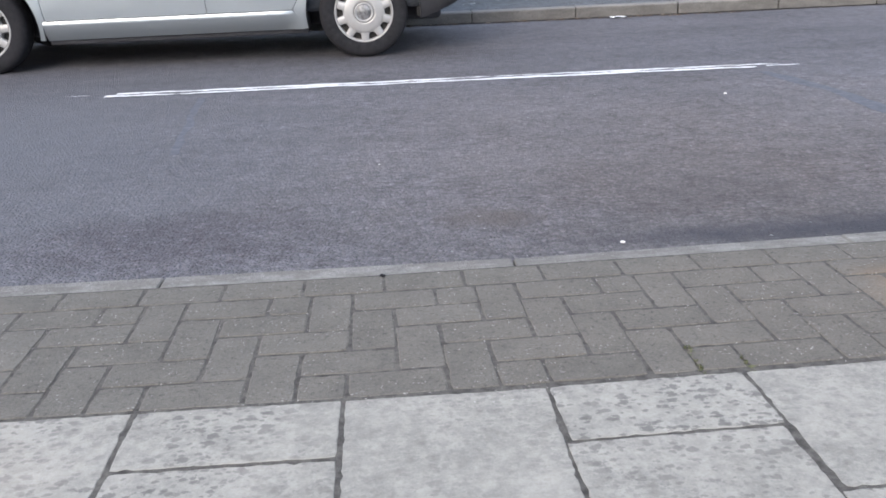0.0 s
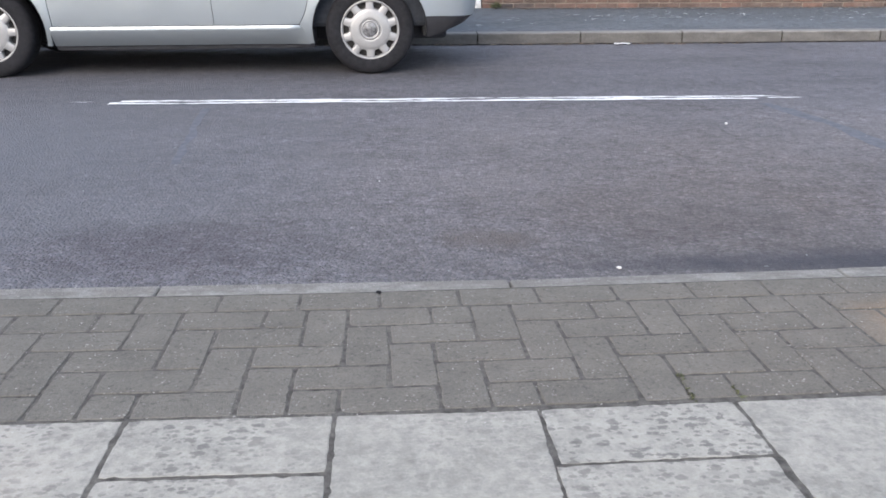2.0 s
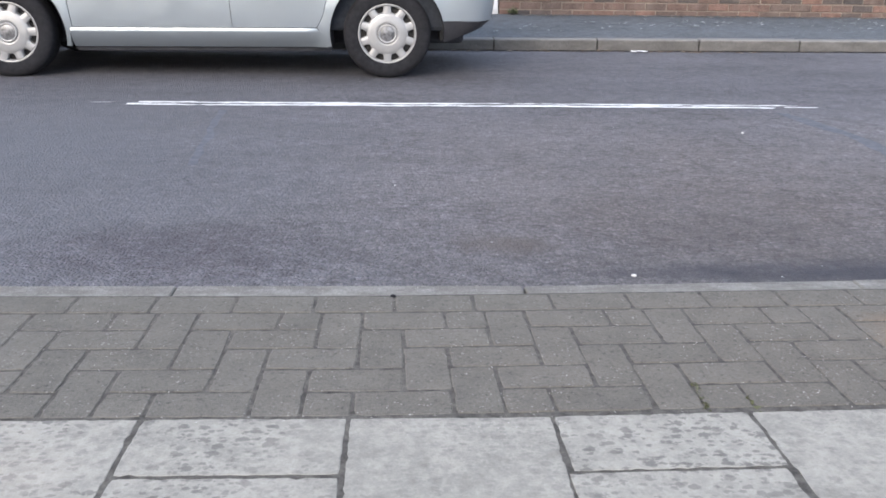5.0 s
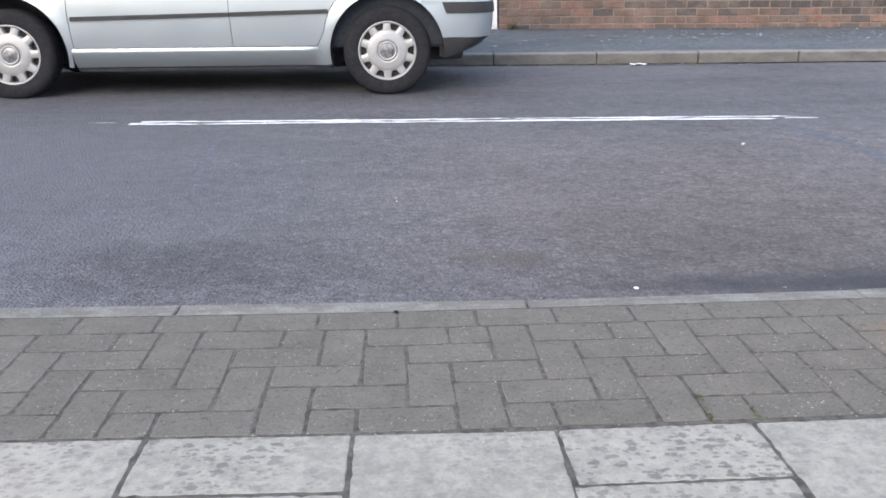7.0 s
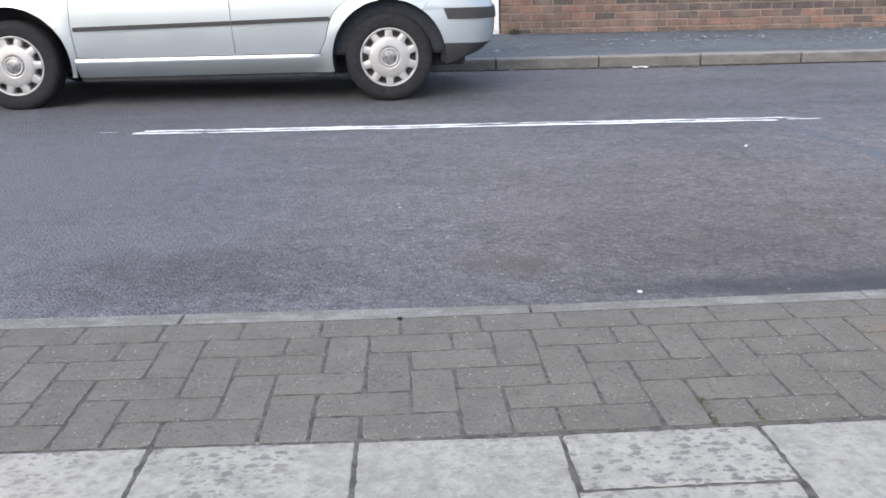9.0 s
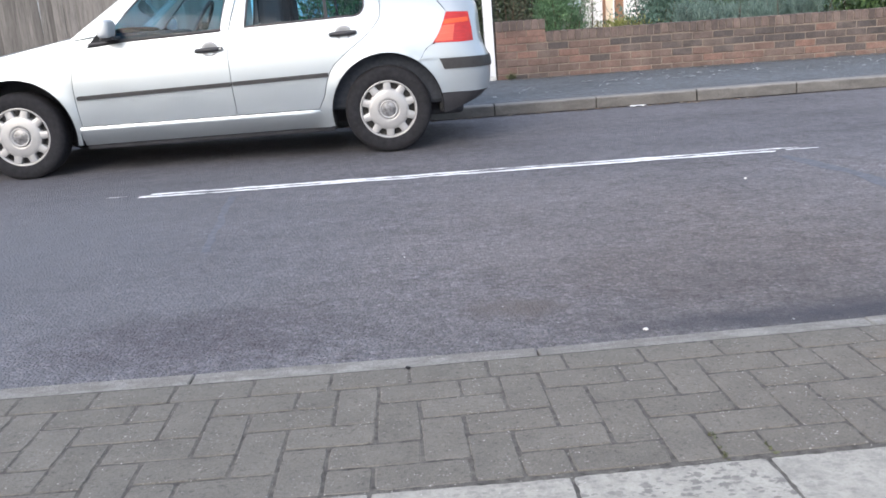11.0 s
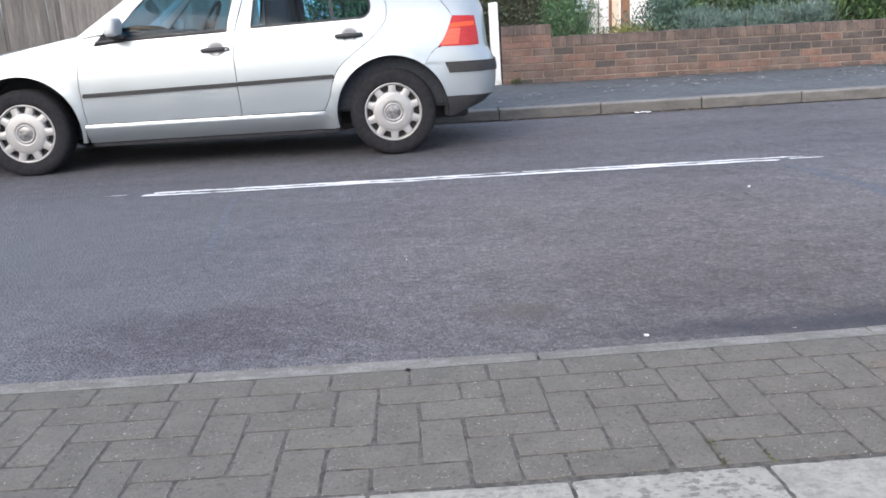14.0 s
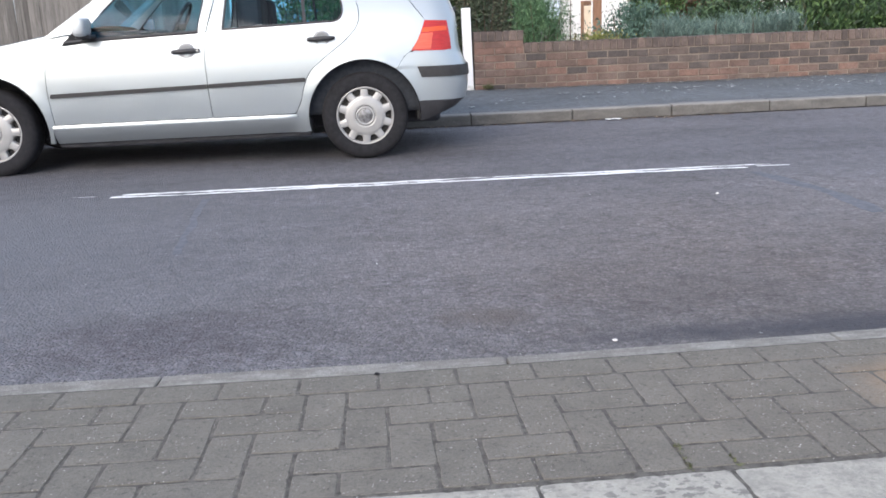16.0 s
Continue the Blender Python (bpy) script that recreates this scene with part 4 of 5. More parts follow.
    part("mirror_glass", grid([[(mx - XC + 0.028, side * (my + 0.04), 0.925), (mx - XC + 0.028, side * (my + 0.19), 0.925)], [(mx - XC + 0.030, side * (my + 0.04), 1.005), (mx - XC + 0.030, side * (my + 0.19), 1.005)]]), plain("mirror_silver", (0.8, 0.8, 0.8), 0.03, 1.0), mirror)
    # wheel wells
    for hub in (HUB_F, HUB_R):
        rows = []
        for y in (0.845, 0.70, 0.50):
            rows.append([(hub - XC + (ARCH - 0.004) * math.cos(a), side * y, HUB_Z + (ARCH - 0.004) * math.sin(a)) for a in np.linspace(-0.12, math.pi + 0.12, 30)])
        bm = grid(rows)
        c = bm.verts.new((hub - XC, side * 0.5, HUB_Z))
        bm.verts.ensure_lookup_table()
        last = [q for q in bm.verts if q is not c and abs(abs(q.co.y) - 0.5) < 1e-4]
        for a, b in zip(last, last[1:]):
            bm.faces.new((a, b, c))
        part("wheel_well", bm, M_SHADOW, car)
        tyre_and_cap(car, hub, side)

# bumpers, tailgate, bonnet, roof
part("rear_bumper", wrap([0.385, 0.42, 0.46, 0.50, 0.54, 0.57, 0.585, 0.597, 0.606, 0.614, 0.63, 0.65, 0.675, 0.70, 0.715], lambda z: arch_x(z) if z < 0.606 else float(np.interp(z, (0.606, 0.614, 0.69, 0.722), (-0.0155, -0.0085, 0.0425, 0.091)))), M_PAINT, car, smooth=True)
part("bumper_strip", wrap([0.543, 0.547, 0.56, 0.60, 0.613, 0.617], lambda z: float(np.interp(z, (0.543, 0.617), (0.155, 0.125))), False, 0.010), M_TRIM, car, "black bumper strip", True)
part("rear_valance", wrap([0.24, 0.275, 0.31, 0.345, 0.381], lambda z: max(arch_x(z), 0.10), False, -0.004, 0.11), M_BLACK, car, "black lower bumper", True)
part("tailgate", wrap([0.70, 0.74, 0.80, 0.86, 0.92, 0.96, 1.0, 1.05, 1.12, 1.2, 1.28, 1.37], lambda z: float(np.interp(z, (0.70, 0.722, 0.79, 0.86, 0.925, 1.06, 1.25, 1.37), (0.10, 0.098, 0.143, 0.176, 0.199, 0.096, -0.014, -0.145)))), M_PAINT, car, smooth=True)
part("rear_window", grid([[(x_rear(z) - XC + 0.006 - 0.04 * abs(f) ** 3, f * width(z) * 0.86, z) for f in np.linspace(-1, 1, 13)] for z in (0.98, 1.05, 1.15, 1.25, 1.34)]), M_BLACK, car, "dark rear window", True)
part("wiper_motor", tube([(x_rear(1.0) - XC - 0.02, -0.30, 0.985), (x_rear(1.0) - XC + 0.035, -0.30, 0.985)], 0.022, 12), M_BLACK, car)
part("front_bumper", wrap([0.22, 0.28, 0.35, 0.45, 0.52, 0.56, 0.60], lambda z: HUB_F - math.sqrt(ARCH ** 2 - (min(z, 0.55) - HUB_Z) ** 2), True), M_PAINT, car, smooth=True)
part("front_panel", wrap([0.60, 0.66, 0.70, 0.74], lambda z: -3.36, True), M_PAINT, car, smooth=True)


def bonnet_z(x):
    return float(np.interp(x, (-3.55, -3.38, -3.0, -2.6, -2.40, -2.2, -2.1), (0.69, 0.74, 0.80, 0.868, 0.905, 0.936, 0.945)))


part("bonnet", grid([[(x - XC, f * min(half(x, 0.70), 0.832), bonnet_z(x) + 0.030 * (1 - abs(f) ** 2.5) - 0.016 * abs(f) ** 14) for f in np.linspace(-1, 1, 21)] for x in np.linspace(-3.5, -2.08, 24)]), M_PAINT, car, smooth=True)
part("roof", grid([[(x - XC, f * 0.585, 1.395 + 0.05 * (1 - f * f) - 0.03 * max(0, (abs(x + 0.85) - 0.5)) ** 2) for f in np.linspace(-1, 1, 15)] for x in np.linspace(-1.60, -0.06, 16)]), M_PAINT, car, smooth=True)
w = part("windscreen", grid([[(-2.20 + 0.61 * t - 0.10 * (1 - f * f) * (1 - t) - XC, f * (0.76 - 0.19 * t), 0.92 + 0.48 * t) for f in np.linspace(-1, 1, 13)] for t in np.linspace(0, 1, 8)]), M_GLASS, car, smooth=True)
w.visible_shadow = False
bm = box(-2.34 - XC, -0.62 - XC, -0.76, 0.76, 0.17, 0.30, 0.02)
add_box(bm, -3.45 - XC, 0.30 - XC, -0.48, 0.48, 0.20, 0.42, 0.03)
part("underbody", bm, M_SHADOW, car)
part("exhaust", tube([(-0.6 - XC, 0.1, 0.21), (0.0 - XC, 0.3, 0.22), (0.40 - XC, 0.42, 0.24)], 0.03, 10), M_CAPDARK, car)
for side in (-1, 1):
    part("splash_guard", box(0.112 - XC, 0.15 - XC, min(side * 0.55, side * 0.765), max(side * 0.55, side * 0.765), 0.245, 0.42, 0.008), M_MATT, car)

# cabin
part("cabin_tub", box(-2.12 - XC, 0.22 - XC, -0.78, 0.78, 0.31, 0.80, 0.03), M_CABIN, car)
part("dashboard", box(-2.25 - XC, -1.80 - XC, -0.74, 0.74, 0.70, 0.935, 0.06, 4), M_CABIN, car)


def seat_bm(x, y):
    bm = box(x - 0.08, x + 0.10, y - 0.24, y + 0.24, 0.78, 1.13, 0.05, 3)
    add_box(bm, x + 0.03, x + 0.13, y - 0.13, y + 0.13, 1.15, 1.32, 0.04, 3)
    for d in (-0.06, 0.06):
        add_box(bm, x + 0.07, x + 0.085, y + d - 0.006, y + d + 0.006, 1.10, 1.18)
    return bm


for x, y in ((-1.02, -0.36), (-1.02, 0.36), (-0.16, -0.36), (-0.16, 0.36)):
    part("car_seat", seat_bm(x - XC, y), M_CABIN, car)
ring = [(-1.66 - XC + 0.09 * math.sin(a), 0.36 + 0.185 * math.cos(a), 0.96 + 0.165 * math.sin(a)) for a in np.linspace(0, 2 * math.pi, 29)[:-1]]
part("steering_wheel", tube(ring, 0.016, 8, None, True), M_BLACK, car, smooth=True)
part("steering_hub", box(-1.68 - XC, -1.64 - XC, 0.22, 0.50, 0.92, 0.98, 0.015), M_BLACK, car)


# ---- garden plants ----
def blades(rng, centre, radii, n, length, breadth, up=0.3, clumps=14, droop=0.0):
    """Many small bent leaves in uneven clumps inside an ellipsoid."""
    c = np.array(centre)
    rad = np.array(radii)
    verts, faces = [], []
    heads = []
    for _ in range(clumps):
        d = rng.normal(size=3)
        d /= np.linalg.norm(d)
        heads.append((d * rng.uniform(0.35, 0.85), rng.uniform(0.22, 0.45)))
    for i in range(n):
        h, s = heads[rng.integers(clumps)]
        p = h + rng.normal(size=3) * s * 0.55
        p = c + p * rad
        if p[2] < 0.18:
            p[2] = 0.18 + rng.random() * 0.2
        d = rng.normal(size=3)
        d[2] = d[2] * 0.6 + up * 3
        d /= np.linalg.norm(d)
        side = np.cross(d, rng.normal(size=3))
        side /= np.linalg.norm(side) + 1e-9
        l, b = length * rng.uniform(0.6, 1.3), breadth * rng.uniform(0.7, 1.2)
        mid = p + d * l * 0.5
        tip = p + d * l + np.array((0, 0, -droop * l))
        k = len(verts)
        verts += [tuple(p), tuple(mid + side * b / 2), tuple(tip), tuple(mid - side * b / 2)]
        faces += [(k, k + 1, k + 2), (k, k + 2, k + 3)]
    return from_lists(verts, faces)


def stems(rng, centre, radii, n):
    bm = bmesh.new()
    cx, cy, cz = centre
    for _ in range(n):
        a = rng.uniform(0, 2 * math.pi)
        r = rng.uniform(0.2, 0.85)
        ex, ey = cx + radii[0] * r * math.cos(a), cy + radii[1] * r * math.sin(a)
        ez = cz + radii[2] * rng.uniform(0.1, 0.8)
        bx, by = cx + (ex - cx) * 0.25, cy + (ey - cy) * 0.25
        tube([(bx, by, 0.10), ((bx + ex) / 2 + rng.normal() * 0.03, (by + ey) / 2, (0.1 + ez) / 2), (ex, ey, ez)], [0.012, 0.008, 0.003], 5, bm)
    return bm


def shrub(name, label, seed, centre, radii, n, length, breadth, mat, up=0.3, clumps=16, droop=0.0, category="shrub", twigs=14):
    rng = np.random.default_rng(seed)
    base = (centre[0], centre[1], 0.17)
    ob = thing(name, label, category, base)
    bm = stems(rng, centre, radii, twigs)
    bmesh.ops.translate(bm, vec=(-base[0], -base[1], -base[2]), verts=bm.verts)
    tagged(part("stems", bm, M_TWIG, ob), kind="stuff")
    bm = blades(rng, centre, radii, n, length, breadth, up, clumps, droop)
    bmesh.ops.translate(bm, vec=(-base[0], -base[1], -base[2]), verts=bm.verts)
    tagged(part("foliage", bm, mat, ob), kind="stuff")
    return ob


shrub("shrub", "dull green twiggy shrub behind the wall", 1, (1.02, 8.35, 0.95), (0.50, 0.40, 0.75), 6500, 0.045, 0.018, M_SHRUB, 0.2, 22)
shrub("rosemary_bush", "bright green needle-leaved bush behind the brick pier", 2, (1.62, 8.05, 0.72), (0.37, 0.27, 0.62), 10500, 0.075, 0.008, M_ROSEMARY, 0.4, 20)
shrub("shrub", "green hedge shrub behind the parked car", 3, (0.2, 8.4, 0.9), (0.62, 0.40, 0.95), 7000, 0.055, 0.026, M_BRIGHT, 0.2, 24)
shrub("shrub", "leafy green shrub at the end of the fence", 4, (-0.85, 8.5, 1.0), (0.75, 0.45, 1.0), 7000, 0.06, 0.035, M_BRIGHT, 0.2, 26)
shrub("variegated_shrub", "pale variegated shrub in front of a white pillar", 5, (2.03, 8.6, 0.85), (0.14, 0.14, 0.60), 520, 0.045, 0.018, M_VARIEG, 0.3, 12, twigs=1)
shrub("ground_cover_plant", "yellow-green low plant behind the wall", 6, (2.35, 8.55, 0.52), (0.42, 0.3, 0.24), 3800, 0.05, 0.015, M_YELLOW, 0.4, 14)
shrub("shrub", "blue-green small-leaved shrub in the garden", 7, (2.92, 9.0, 0.66), (0.55, 0.38, 0.42), 7000, 0.045, 0.018, M_BLUEGREEN, 0.4, 20)
for i, (x, y, r) in enumerate(((3.18, 8.05, 0.33), (3.62, 8.0, 0.37), (4.08, 8.05, 0.36), (4.45, 8.1, 0.26))):
    tagged(shrub("lavender_bush", "grey-green lavender bush behind the brick wall", 10 + i, (x, y, 0.60), (r, 0.28, 0.30 - 0.02 * (i % 2)), 5200, 0.085, 0.0065, M_LAVENDER, 0.7, 18), group="lavender bushes behind the wall")
shrub("shrub", "fresh green leafy shrub behind the wall", 20, (4.95, 8.2, 0.72), (0.48, 0.30, 0.48), 5200, 0.085, 0.024, M_FRESH, 0.5, 18)
shrub("shrub", "fresh green leafy shrub at the wall's end", 21, (6.0, 8.25, 0.75), (0.55, 0.32, 0.52), 5200, 0.07, 0.03, M_FRESH, 0.4, 18)
shrub("shrub", "bright green shrub behind the lavender", 22, (3.35, 9.7, 0.95), (0.42, 0.35, 0.6), 5000, 0.06, 0.03, M_BRIGHT, 0.3, 18)
shrub("shrub", "dark green shrub behind the lavender", 24, (4.1, 9.2, 0.85), (0.60, 0.35, 0.55), 6500, 0.055, 0.03, M_DEEP, 0.3, 22)
shrub("shrub", "russet-leaved shrub in the garden", 23, (3.9, 10.4, 1.05), (0.55, 0.4, 0.7), 4000, 0.06, 0.035, M_RUSSET, 0.2, 18)
for i, x in enumerate((-0.6, 0.45, 1.35, 4.3, 5.2, 6.1, 7.0, 7.9)):
    tagged(shrub("hedge", "dark green hedge at the back of the garden", 30 + i, (x, (10.6 if x > 3 else 9.6) + 0.2 * (i % 2), 1.0), (0.75, 0.5, 1.1), 6500, 0.06, 0.04, M_DEEP, 0.1, 30, 0, "hedge"), group="hedge plants")

# white pillar and the house beyond
pillar = thing("gate_pillar", "white rendered square pillar in the garden", "pillar", (2.27, 9.6, 0.17))
part("pillar_shaft", box(-0.115, 0.115, -0.1, 0.1, -0.1, 1.75, 0.01), M_RENDER, pillar)
part("pillar_cap", box(-0.13, 0.13, -0.13, 0.13, 1.75, 1.82, 0.015), M_RENDER, pillar)

house = thing("house", "white rendered house beyond the front garden", "house", (4.4, 16.0, 0.17))
bm = box(-1.0, 7.0, 0, 0.3, -0.2, 5.2)
part("house_wall", bm, M_RENDER, house)
part("house_roof", grid([[(-1.3, -0.4, 5.1), (7.3, -0.4, 5.1)], [(-1.3, 4.0, 7.6), (7.3, 4.0, 7.6)], [(-1.3, 8.4, 5.1), (7.3, 8.4, 5.1)]]), M_BRICK_DARK, house)
win = part("window", box(0.9, 2.5, -0.03, 0.02, 1.0, 2.2, 0.01), M_WHITE, house)
part("pane", box(0.98, 1.66, -0.036, -0.031, 1.08, 2.12), M_BLACK, win)
part("pane", box(1.74, 2.42, -0.036, -0.031, 1.08, 2.12), M_BLACK, win)
gate = thing("garden_gate", "brown wooden gate with a pale panel before a white house", "gate", (3.57, 14.0, 0.17))
part("gate_stile", box(-0.27, -0.21, -0.03, 0.03, -0.05, 0.98, 0.01), M_BROWNWOOD, gate)
part("gate_stile", box(-0.05, 0.10, -0.03, 0.03, -0.05, 1.0, 0.01), M_BROWNWOOD, gate)
part("gate_rail", box(-0.21, -0.08, -0.025, 0.025, 0.90, 0.98, 0.008), M_BROWNWOOD, gate)
part("gate_panel", box(-0.21, -0.08, -0.012, 0.012, -0.02, 0.90), plain("pale_cream_board", (0.75, 0.62, 0.48), 0.7), gate)
rail = thing("handrail", "dark sloping metal handrail by the house", "handrail", (4.3, 14.2, 0.17))
part("rail_bar", tube([(-0.25, 0, 0.55), (0.05, 0, 0.85), (0.18, 0, 1.25)], 0.022, 8), M_BLACK, rail)
part("rail_foot", tube([(0.05, 0, -0.1), (0.05, 0, 0.85)], 0.016, 8), M_BLACK, rail)

# ---- litter and small things ----
def scatter(name, label, category, seed, spots, size, mat):
    rng = np.random.default_rng(seed)
    verts, faces = [], []
    for x, y, z in spots:
        a = rng.uniform(0, 2 * math.pi)
        l, b = size * rng.uniform(0.5, 1.4), size * rng.uniform(0.25, 0.6)
        k = len(verts)
        for u, v, h in ((-1, 0, 0), (0, 1, 0.25), (1, 0, 0.1), (0, -1, 0.2)):
            verts.append((x + u * l / 2 * math.cos(a) - v * b / 2 * math.sin(a), y + u * l / 2 * math.sin(a) + v * b / 2 * math.cos(a), z + 0.003 + h * b))
        faces += [(k, k + 1, k + 2), (k, k + 2, k + 3)]
    return tagged(link_mesh(name, from_lists(verts, faces), mat), label, category, "", "stuff")


rng = np.random.default_rng(77)


def foot_z(y):
    return 0.108 + (y - 6.02) * 0.094 / 1.60


spots = []
for cx, cy in ((1.1, 6.45), (1.9, 6.8), (2.6, 6.75), (2.75, 6.95), (3.4, 6.9), (4.3, 6.75), (4.4, 7.1), (4.7, 6.85), (5.2, 6.95)):
    for _ in range(15):
        x, y = cx + rng.normal() * 0.22, min(7.42, max(6.2, cy + rng.normal() * 0.16))
        spots.append((x, y, foot_z(y)))
scatter("fallen_petals", "pale petals and flecks scattered on the footway", "petals", 5, spots, 0.058, M_PETAL)
spots = [(rng.uniform(-1.0, 3.0), 5.865 - abs(rng.normal()) * 0.05, 0.0) for _ in range(150)]
# soil crumbs, packed densely to draw the kerb foot's shadow line too
gutter = []
for _ in range(3600):
    x = rng.uniform(-4.0, 7.0)
    gutter.append((x, 5.858 + 0.028 * max(0.0, x - 0.66) - abs(rng.normal()) * 0.020, 0.0))
scatter("gutter_dirt", "dark soil crumbs along the gutter, doubling as shade at the kerb foot", "dirt", 15, gutter, 0.035, M_DIRT)
scatter("leaf_litter", "dry brown leaf litter along the kerb", "leaf litter", 6, spots, 0.05, M_DRY)
spots = [(rng.uniform(0.95, 6.5), 7.49 - abs(rng.normal()) * 0.07, 0.186) for _ in range(900)]
scatter("leaf_litter", "dry leaf litter at the foot of the wall", "leaf litter", 7, spots, 0.03, M_DRY)
spots = [(rng.uniform(-1.6, 2.2), rng.uniform(0.1, 5.0), 0.0) for _ in range(160)]
scatter("grit", "pale grit scattered on the road", "grit", 8, spots, 0.010, M_PETAL)
bm = blades(np.random.default_rng(3), (0.98, 7.45, 0.21), (0.07, 0.03, 0.03), 160, 0.04, 0.008, 0.5, 6)
tagged(link_mesh("weeds", bm, M_MOSS), "small green weeds at the foot of the wall", "weeds", "", "stuff")
paper = thing("paper_scrap", "crumpled white paper scrap in the gutter", "litter", (1.915, 5.80, 0.0))
bm = bmesh.new()
rows = [[(x, y + 0.006 * math.sin(x * 60), 0.004 + 0.012 * abs(math.sin(x * 37 + y * 50))) for x in np.linspace(-0.07, 0.07, 10)] for y in np.linspace(-0.028, 0.028, 5)]
part("paper_sheet", grid(rows), M_PAPER, paper)


def pebble(x, y, z, r, seed):
    bm = bmesh.new()
    bmesh.ops.create_icosphere(bm, subdivisions=2, radius=r)
    q = random.Random(seed)
    ax = (q.uniform(0.8, 1.3), q.uniform(0.7, 1.1), 0.6)
    for v in bm.verts:
        n = noise.noise(v.co * (1.3 / r) + Vector((seed, 0, 0)))
        v.co = Vector((v.co.x * ax[0], v.co.y * ax[1], v.co.z * ax[2])) * (1 + 0.25 * n)
    ob = link_mesh("pebble", bm, M_PEBBLE, None, True)
    ob.location = (x, y, z + r * 0.5)
    return tagged(ob, "small white stone lying on the asphalt", "pebble", "stones on the road")


for i, (x, y, r) in enumerate(((0.553, 0.122, 0.0066), (1.586, 2.208, 0.009), (1.47, 0.17, 0.006), (-0.14, 1.15, 0.0035))):
    pebble(x, y, 0.0, r, i)

# black lump added in place of a small dark hole by the kerb
hole_stand_in = pebble(-0.128, -0.107, 0.027, 0.0075, 9)
hole_stand_in.data.materials[0] = M_RUBBER
tagged(hole_stand_in, "small black lump standing in for a dark hole beside the kerb", "pebble")

# ---- block paving and slabs ----
PX, PY = 0.0995, 0.1055
paving = thing("block_paving", "grey concrete herringbone block paving with sandy joints", "block paving", (-0.198, -0.218, 0.0), kind="structure")


def bend(x):
    """The crossing turns a little away from the slabs."""
    return 0.034 * max(0.0, x)


part("joint_bed", grid([[(-7.8, -0.535, 0.0284), (0, -0.535, 0.0284), (0.4, -0.535, 0.0284), (8.2, -0.35, 0.0284)], [(-7.8, 0.118, 0.0284), (0, 0.118, 0.0284), (0.4, 0.118 + bend(0.4), 0.0284), (8.2, 0.118 + bend(8.2), 0.0284)]]), M_JOINT, paving)
part("sub_base", box(-7.8, 8.2, -0.530, 0.115, -0.08, 0.0), M_JOINT, paving)


def block(name, lx, ly, mat, seed=0, ragged=0.0009, step=0.020, chamfer=0.0017, drop=0.0012):
    """A paving piece with a slightly crumbled rim and a narrow chamfer."""
    q = random.Random(seed)
    rim = []
    corners = [(-lx / 2, -ly / 2), (lx / 2, -ly / 2), (lx / 2, ly / 2), (-lx / 2, ly / 2)]
    for (ax, ay), (bx, by) in zip(corners, corners[1:] + corners[:1]):
        n = max(2, int(math.hypot(bx - ax, by - ay) / step))
        for k in range(n):
            t = k / n
            x, y = ax + (bx - ax) * t, ay + (by - ay) * t
            inward = abs(q.gauss(0, ragged)) + (0.0016 if k == 0 else 0.0) + (q.uniform(0.001, 0.0035) if q.random() < 0.09 else 0)
            sx = -math.copysign(inward, x) if abs(abs(x) - lx / 2) < 1e-6 else 0
            sy = -math.copysign(inward, y) if abs(abs(y) - ly / 2) < 1e-6 else 0
            rim.append((x + sx, y + sy))
    bm = bmesh.new()
    c = 1 - 2 * chamfer / min(lx, ly)
    rings = [[bm.verts.new((x, y, -0.03)) for x, y in rim], [bm.verts.new((x, y, -drop)) for x, y in rim], [bm.verts.new((x * c, y * c, 0.0)) for x, y in rim]]
    n = len(rim)
    for a, b in zip(rings, rings[1:]):
        for k in range(n):
            bm.faces.new((a[k], a[(k + 1) % n], b[(k + 1) % n], b[k]))
    bm.faces.new(rings[-1])
    me = bpy.data.meshes.new(name)
    bm.normal_update()
    bm.to_mesh(me)
    bm.free()
    me.materials.append(mat)
    return me


GAP, GAP_Y = 0.0053, 0.0070
flat = [block("block", 2 * PX - GAP, PY - GAP_Y, M_BLOCK, k) for k in range(7)]
upright = [block("block", PX - GAP, 2 * PY - GAP_Y, M_BLOCK, 10 + k) for k in range(7)]
cut = [block("block", PX - GAP, PY - GAP_Y, M_BLOCK, 20 + k) for k in range(5)]
far_run = bmesh.new()
rnd = random.Random(12)


def lay(mesh, lx, ly, x, y):
    y += bend(x)
    if abs(x) < 2.4:
        piece("block", rnd.choice(mesh), paving, pose(x, y, 0.030 + rnd.uniform(-0.0005, 0.0008), rnd.uniform(-0.22, 0.22), rnd.uniform(-0.22, 0.22), rnd.uniform(-0.6, 0.6) + (1.9 if x > 0 else 0)))
    else:
        add_box(far_run, x - lx / 2, x + lx / 2, y - ly / 2, y + ly / 2, 0.0, 0.030)


for j in range(0, -5, -1):
    for i in range(-70, 72):
        m = (i + j) % 4
        x0, y0 = i * PX, (j - 1) * PY
        if m == 0:
            lay(flat, 2 * PX - GAP, PY - GAP_Y, x0 + PX, y0 + PY / 2)
        elif m == 2:
            if j == 0:
                lay(cut, PX - GAP, PY - GAP_Y, x0 + PX / 2, y0 + PY / 2)
            else:
                lay(upright, PX - GAP, 2 * PY - GAP_Y, x0 + PX / 2, y0 + PY)
        elif m == 3 and j == -4:
            lay(cut, PX - GAP, PY - GAP_Y, x0 + PX / 2, y0 + PY / 2)
# the stretcher row along the kerb
edge_row = [block("block", 0.2 - GAP, 0.112 - GAP_Y, M_BLOCK, 30 + k) for k in range(6)]
for k in range(-35, 36):
    lay(edge_row, 0.2 - GAP, 0.112 - GAP_Y, 0.175 + 0.2 * k, 0.057)
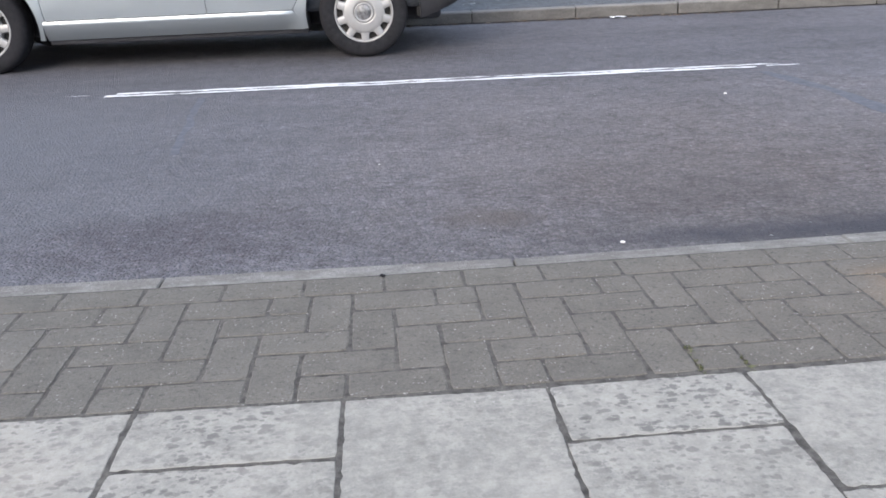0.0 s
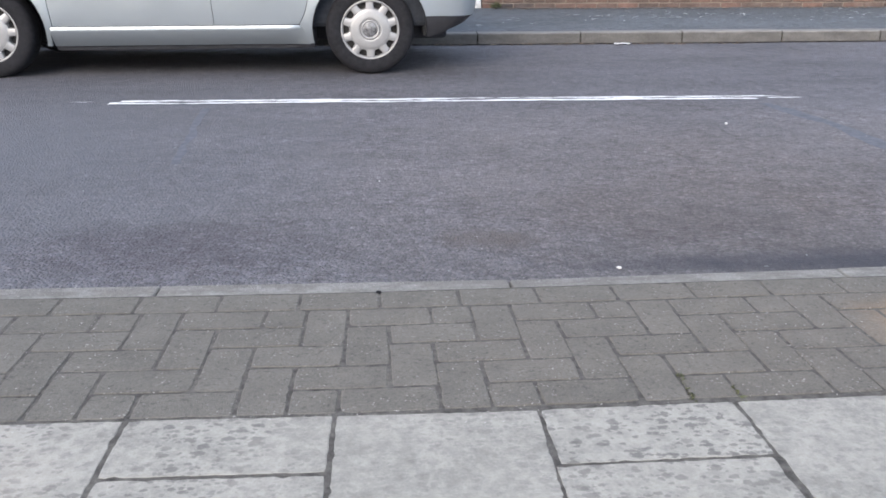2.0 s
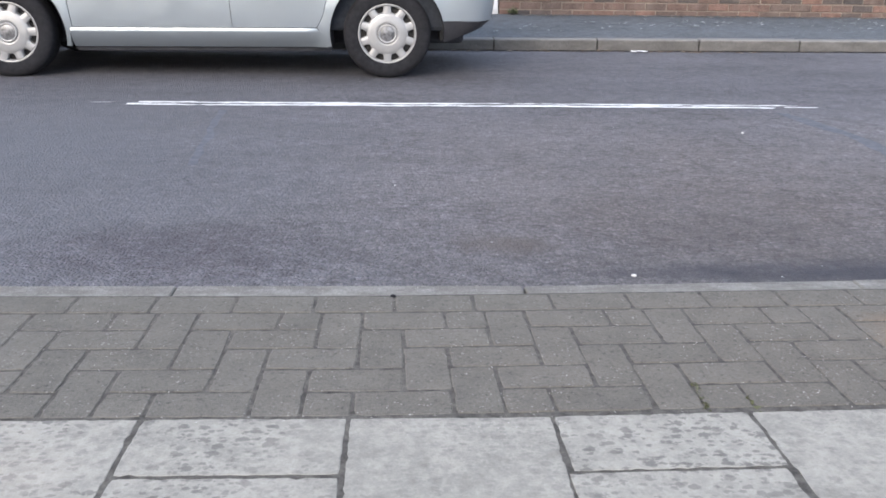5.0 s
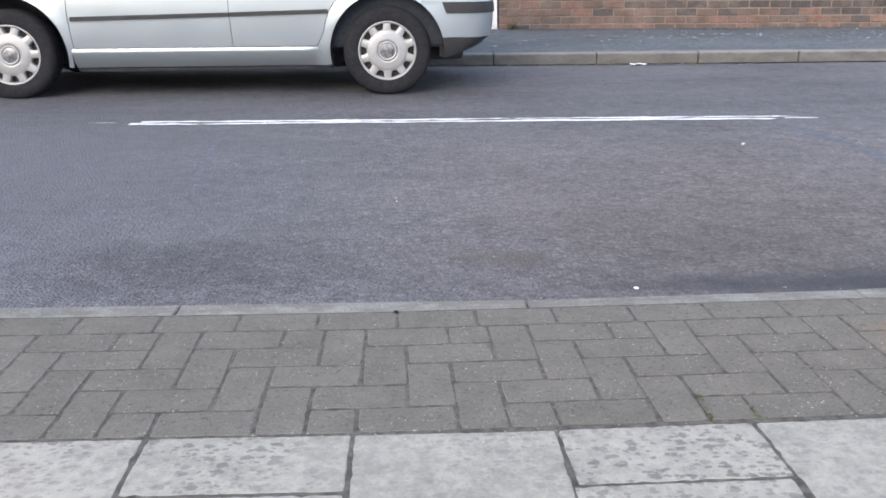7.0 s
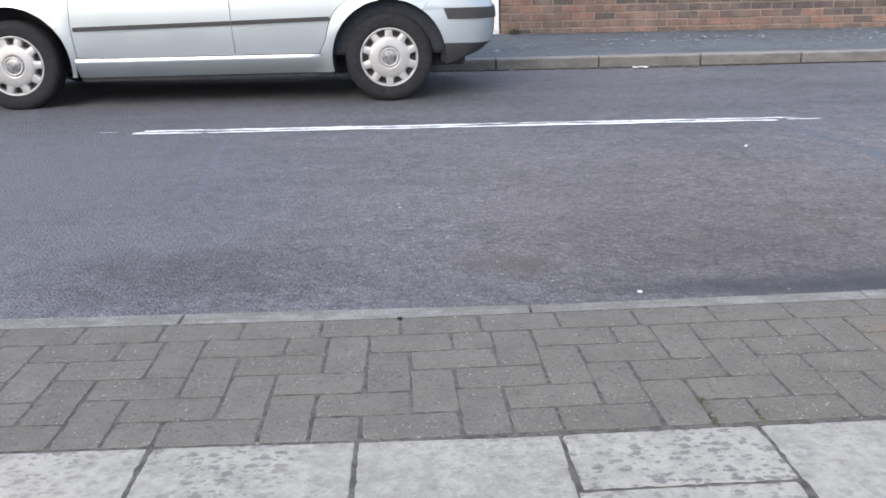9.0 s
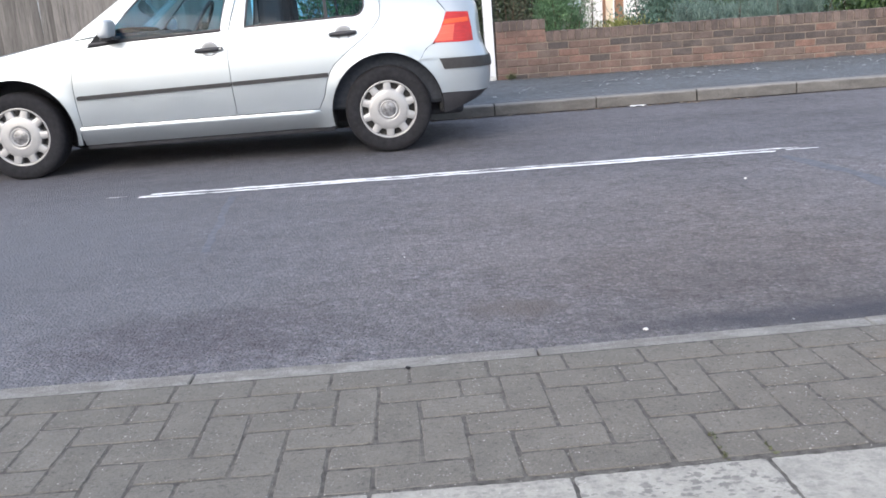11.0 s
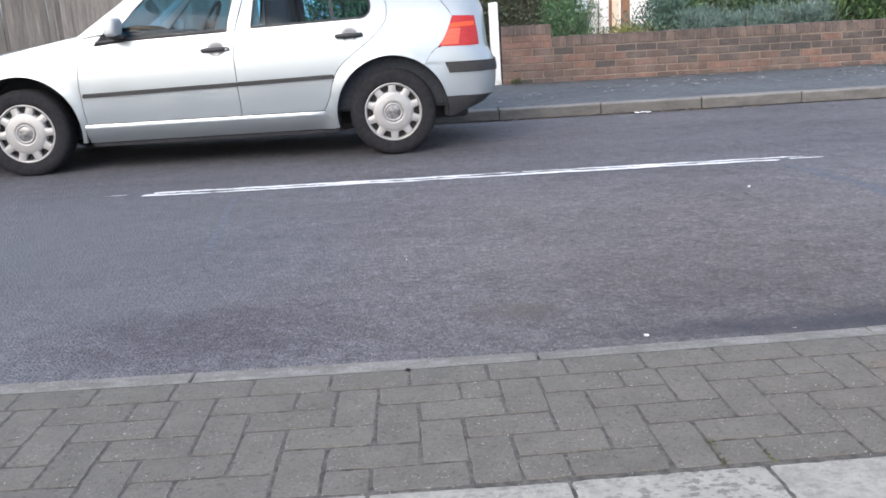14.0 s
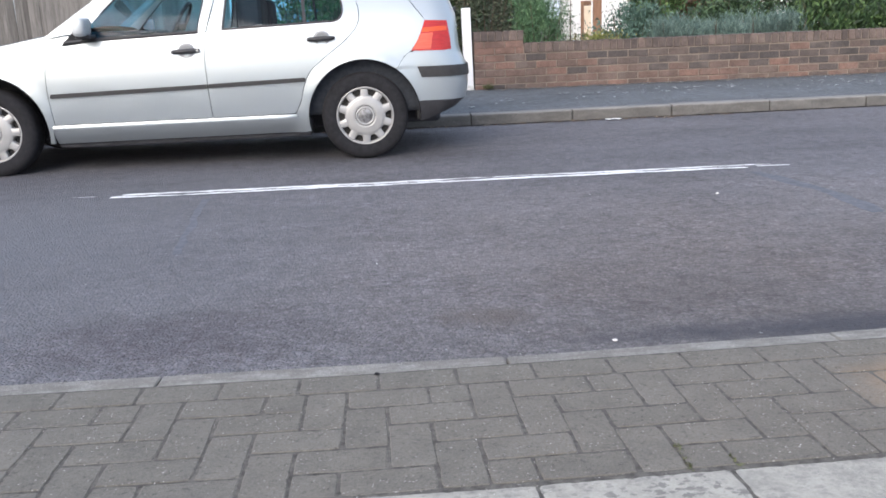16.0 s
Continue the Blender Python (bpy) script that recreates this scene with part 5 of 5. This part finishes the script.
tagged(part("block_run", far_run, M_BLOCK, paving), kind="stuff")

slabs = thing("slab_paving", "pale concrete paving slabs spotted with dark lichen", "paving slabs", (0, -0.752, 0), kind="structure")
part("joint_bed", box(-8, 8, -3.55, 0.02, -0.08, 0.0289), M_SLABJOINT, slabs)
full = [block("slab", 0.394 - 0.0075, 0.40 - 0.0075, M_SLAB, 40 + k, 0.0016, 0.014, 0.0012, 0.0008) for k in range(6)]
# the row next to the blocks is laid close up to them
first = [block("slab", 0.394 - 0.0075, 0.4055 - 0.0075, M_SLAB, 60 + k, 0.0016, 0.014, 0.0012, 0.0008) for k in range(5)]
short = [block("slab", 0.394 - 0.0075, 0.2055 - 0.0075, M_SLAB, 50 + k, 0.0016, 0.014, 0.0012, 0.0008) for k in range(5)]


def slab_bend(x):
    return 0.034 * max(0.0, x - 0.1)


def slab_turn(x):
    return 1.9 if x > 0.1 else 0.0


outer = bmesh.new()
for c in range(-20, 21):
    x = -0.006 + 0.394 * c
    y = -0.2 if c % 2 else 0.0
    near = abs(c) < 13
    if c % 2:
        if near:
            piece("slab", rnd.choice(short), slabs, pose(x, -0.09725 + slab_bend(x), 0.030, 0, 0, slab_turn(x)))
        else:
            add_box(outer, x - 0.193, x + 0.193, -0.196 + slab_bend(x), -0.004 + slab_bend(x), 0.0, 0.030)
    for r in range(9):
        yy = y - 0.4 * r - 0.2 + slab_bend(x)
        if near:
            top_row = r == 0 and c % 2 == 0
            piece("slab", rnd.choice(first if top_row else full), slabs, pose(x, yy + (0.00275 if top_row else 0.0), 0.030 + rnd.uniform(-0.0006, 0.0006), rnd.uniform(-0.08, 0.08), rnd.uniform(-0.08, 0.08), rnd.uniform(-0.2, 0.2) + slab_turn(x)))
        else:
            add_box(outer, x - 0.193, x + 0.193, yy - 0.196, yy + 0.196, 0.0, 0.030)
tagged(part("slab_run", outer, M_SLAB, slabs), kind="stuff")
# unseen wall, added to close the place and tone the car doors' reflections
setting("wall_behind", box(-30, 30, -4.55, -4.25, -0.05, 0.85, 0.01), M_RENDER, "plain low rendered wall added out of view behind the pavement", "wall")
# loose sand grains over the blocks and the slabs' edge
rng = np.random.default_rng(41)
spots = []
for _ in range(3600):
    x, y = rng.uniform(-1.9, 1.9), rng.uniform(-0.80, -0.02)
    if noise.noise(Vector((x * 3.0, y * 4.0, 2.0))) + rng.normal() * 0.25 > 0.0:
        spots.append((x, y + bend(x), 0.0285))
scatter("sand_grain", "pale sand grains strewn over the block paving", "sand", 42, spots, 0.0062, M_SAND)
# moss in the joints
rng = np.random.default_rng(8)
verts, faces = [], []
for x0, y0, x1, y1, n in ((0.508, -0.61, 0.502, -0.735, 110), (0.60, -0.67, 0.597, -0.74, 30), (1.15, -0.28, 1.35, -0.40, 60)):
    for _ in range(n):
        t = rng.random()
        p = np.array((x0 + (x1 - x0) * t, y0 + (y1 - y0) * t, 0.026)) + rng.normal(size=3) * (0.0035, 0.004, 0.0015)
        d = rng.normal(size=3) * (1, 1, 0.5) + (0, 0, 1)
        d = d / np.linalg.norm(d) * rng.uniform(0.005, 0.013)
        s = np.cross(d, rng.normal(size=3))
        s = s / np.linalg.norm(s) * 0.003
        k = len(verts)
        verts += [tuple(p - s), tuple(p + s), tuple(p + d)]
        faces.append((k, k + 1, k + 2))
tagged(link_mesh("moss", from_lists(verts, faces), M_MOSS), "green moss growing in the paving joints", "moss", "", "stuff")
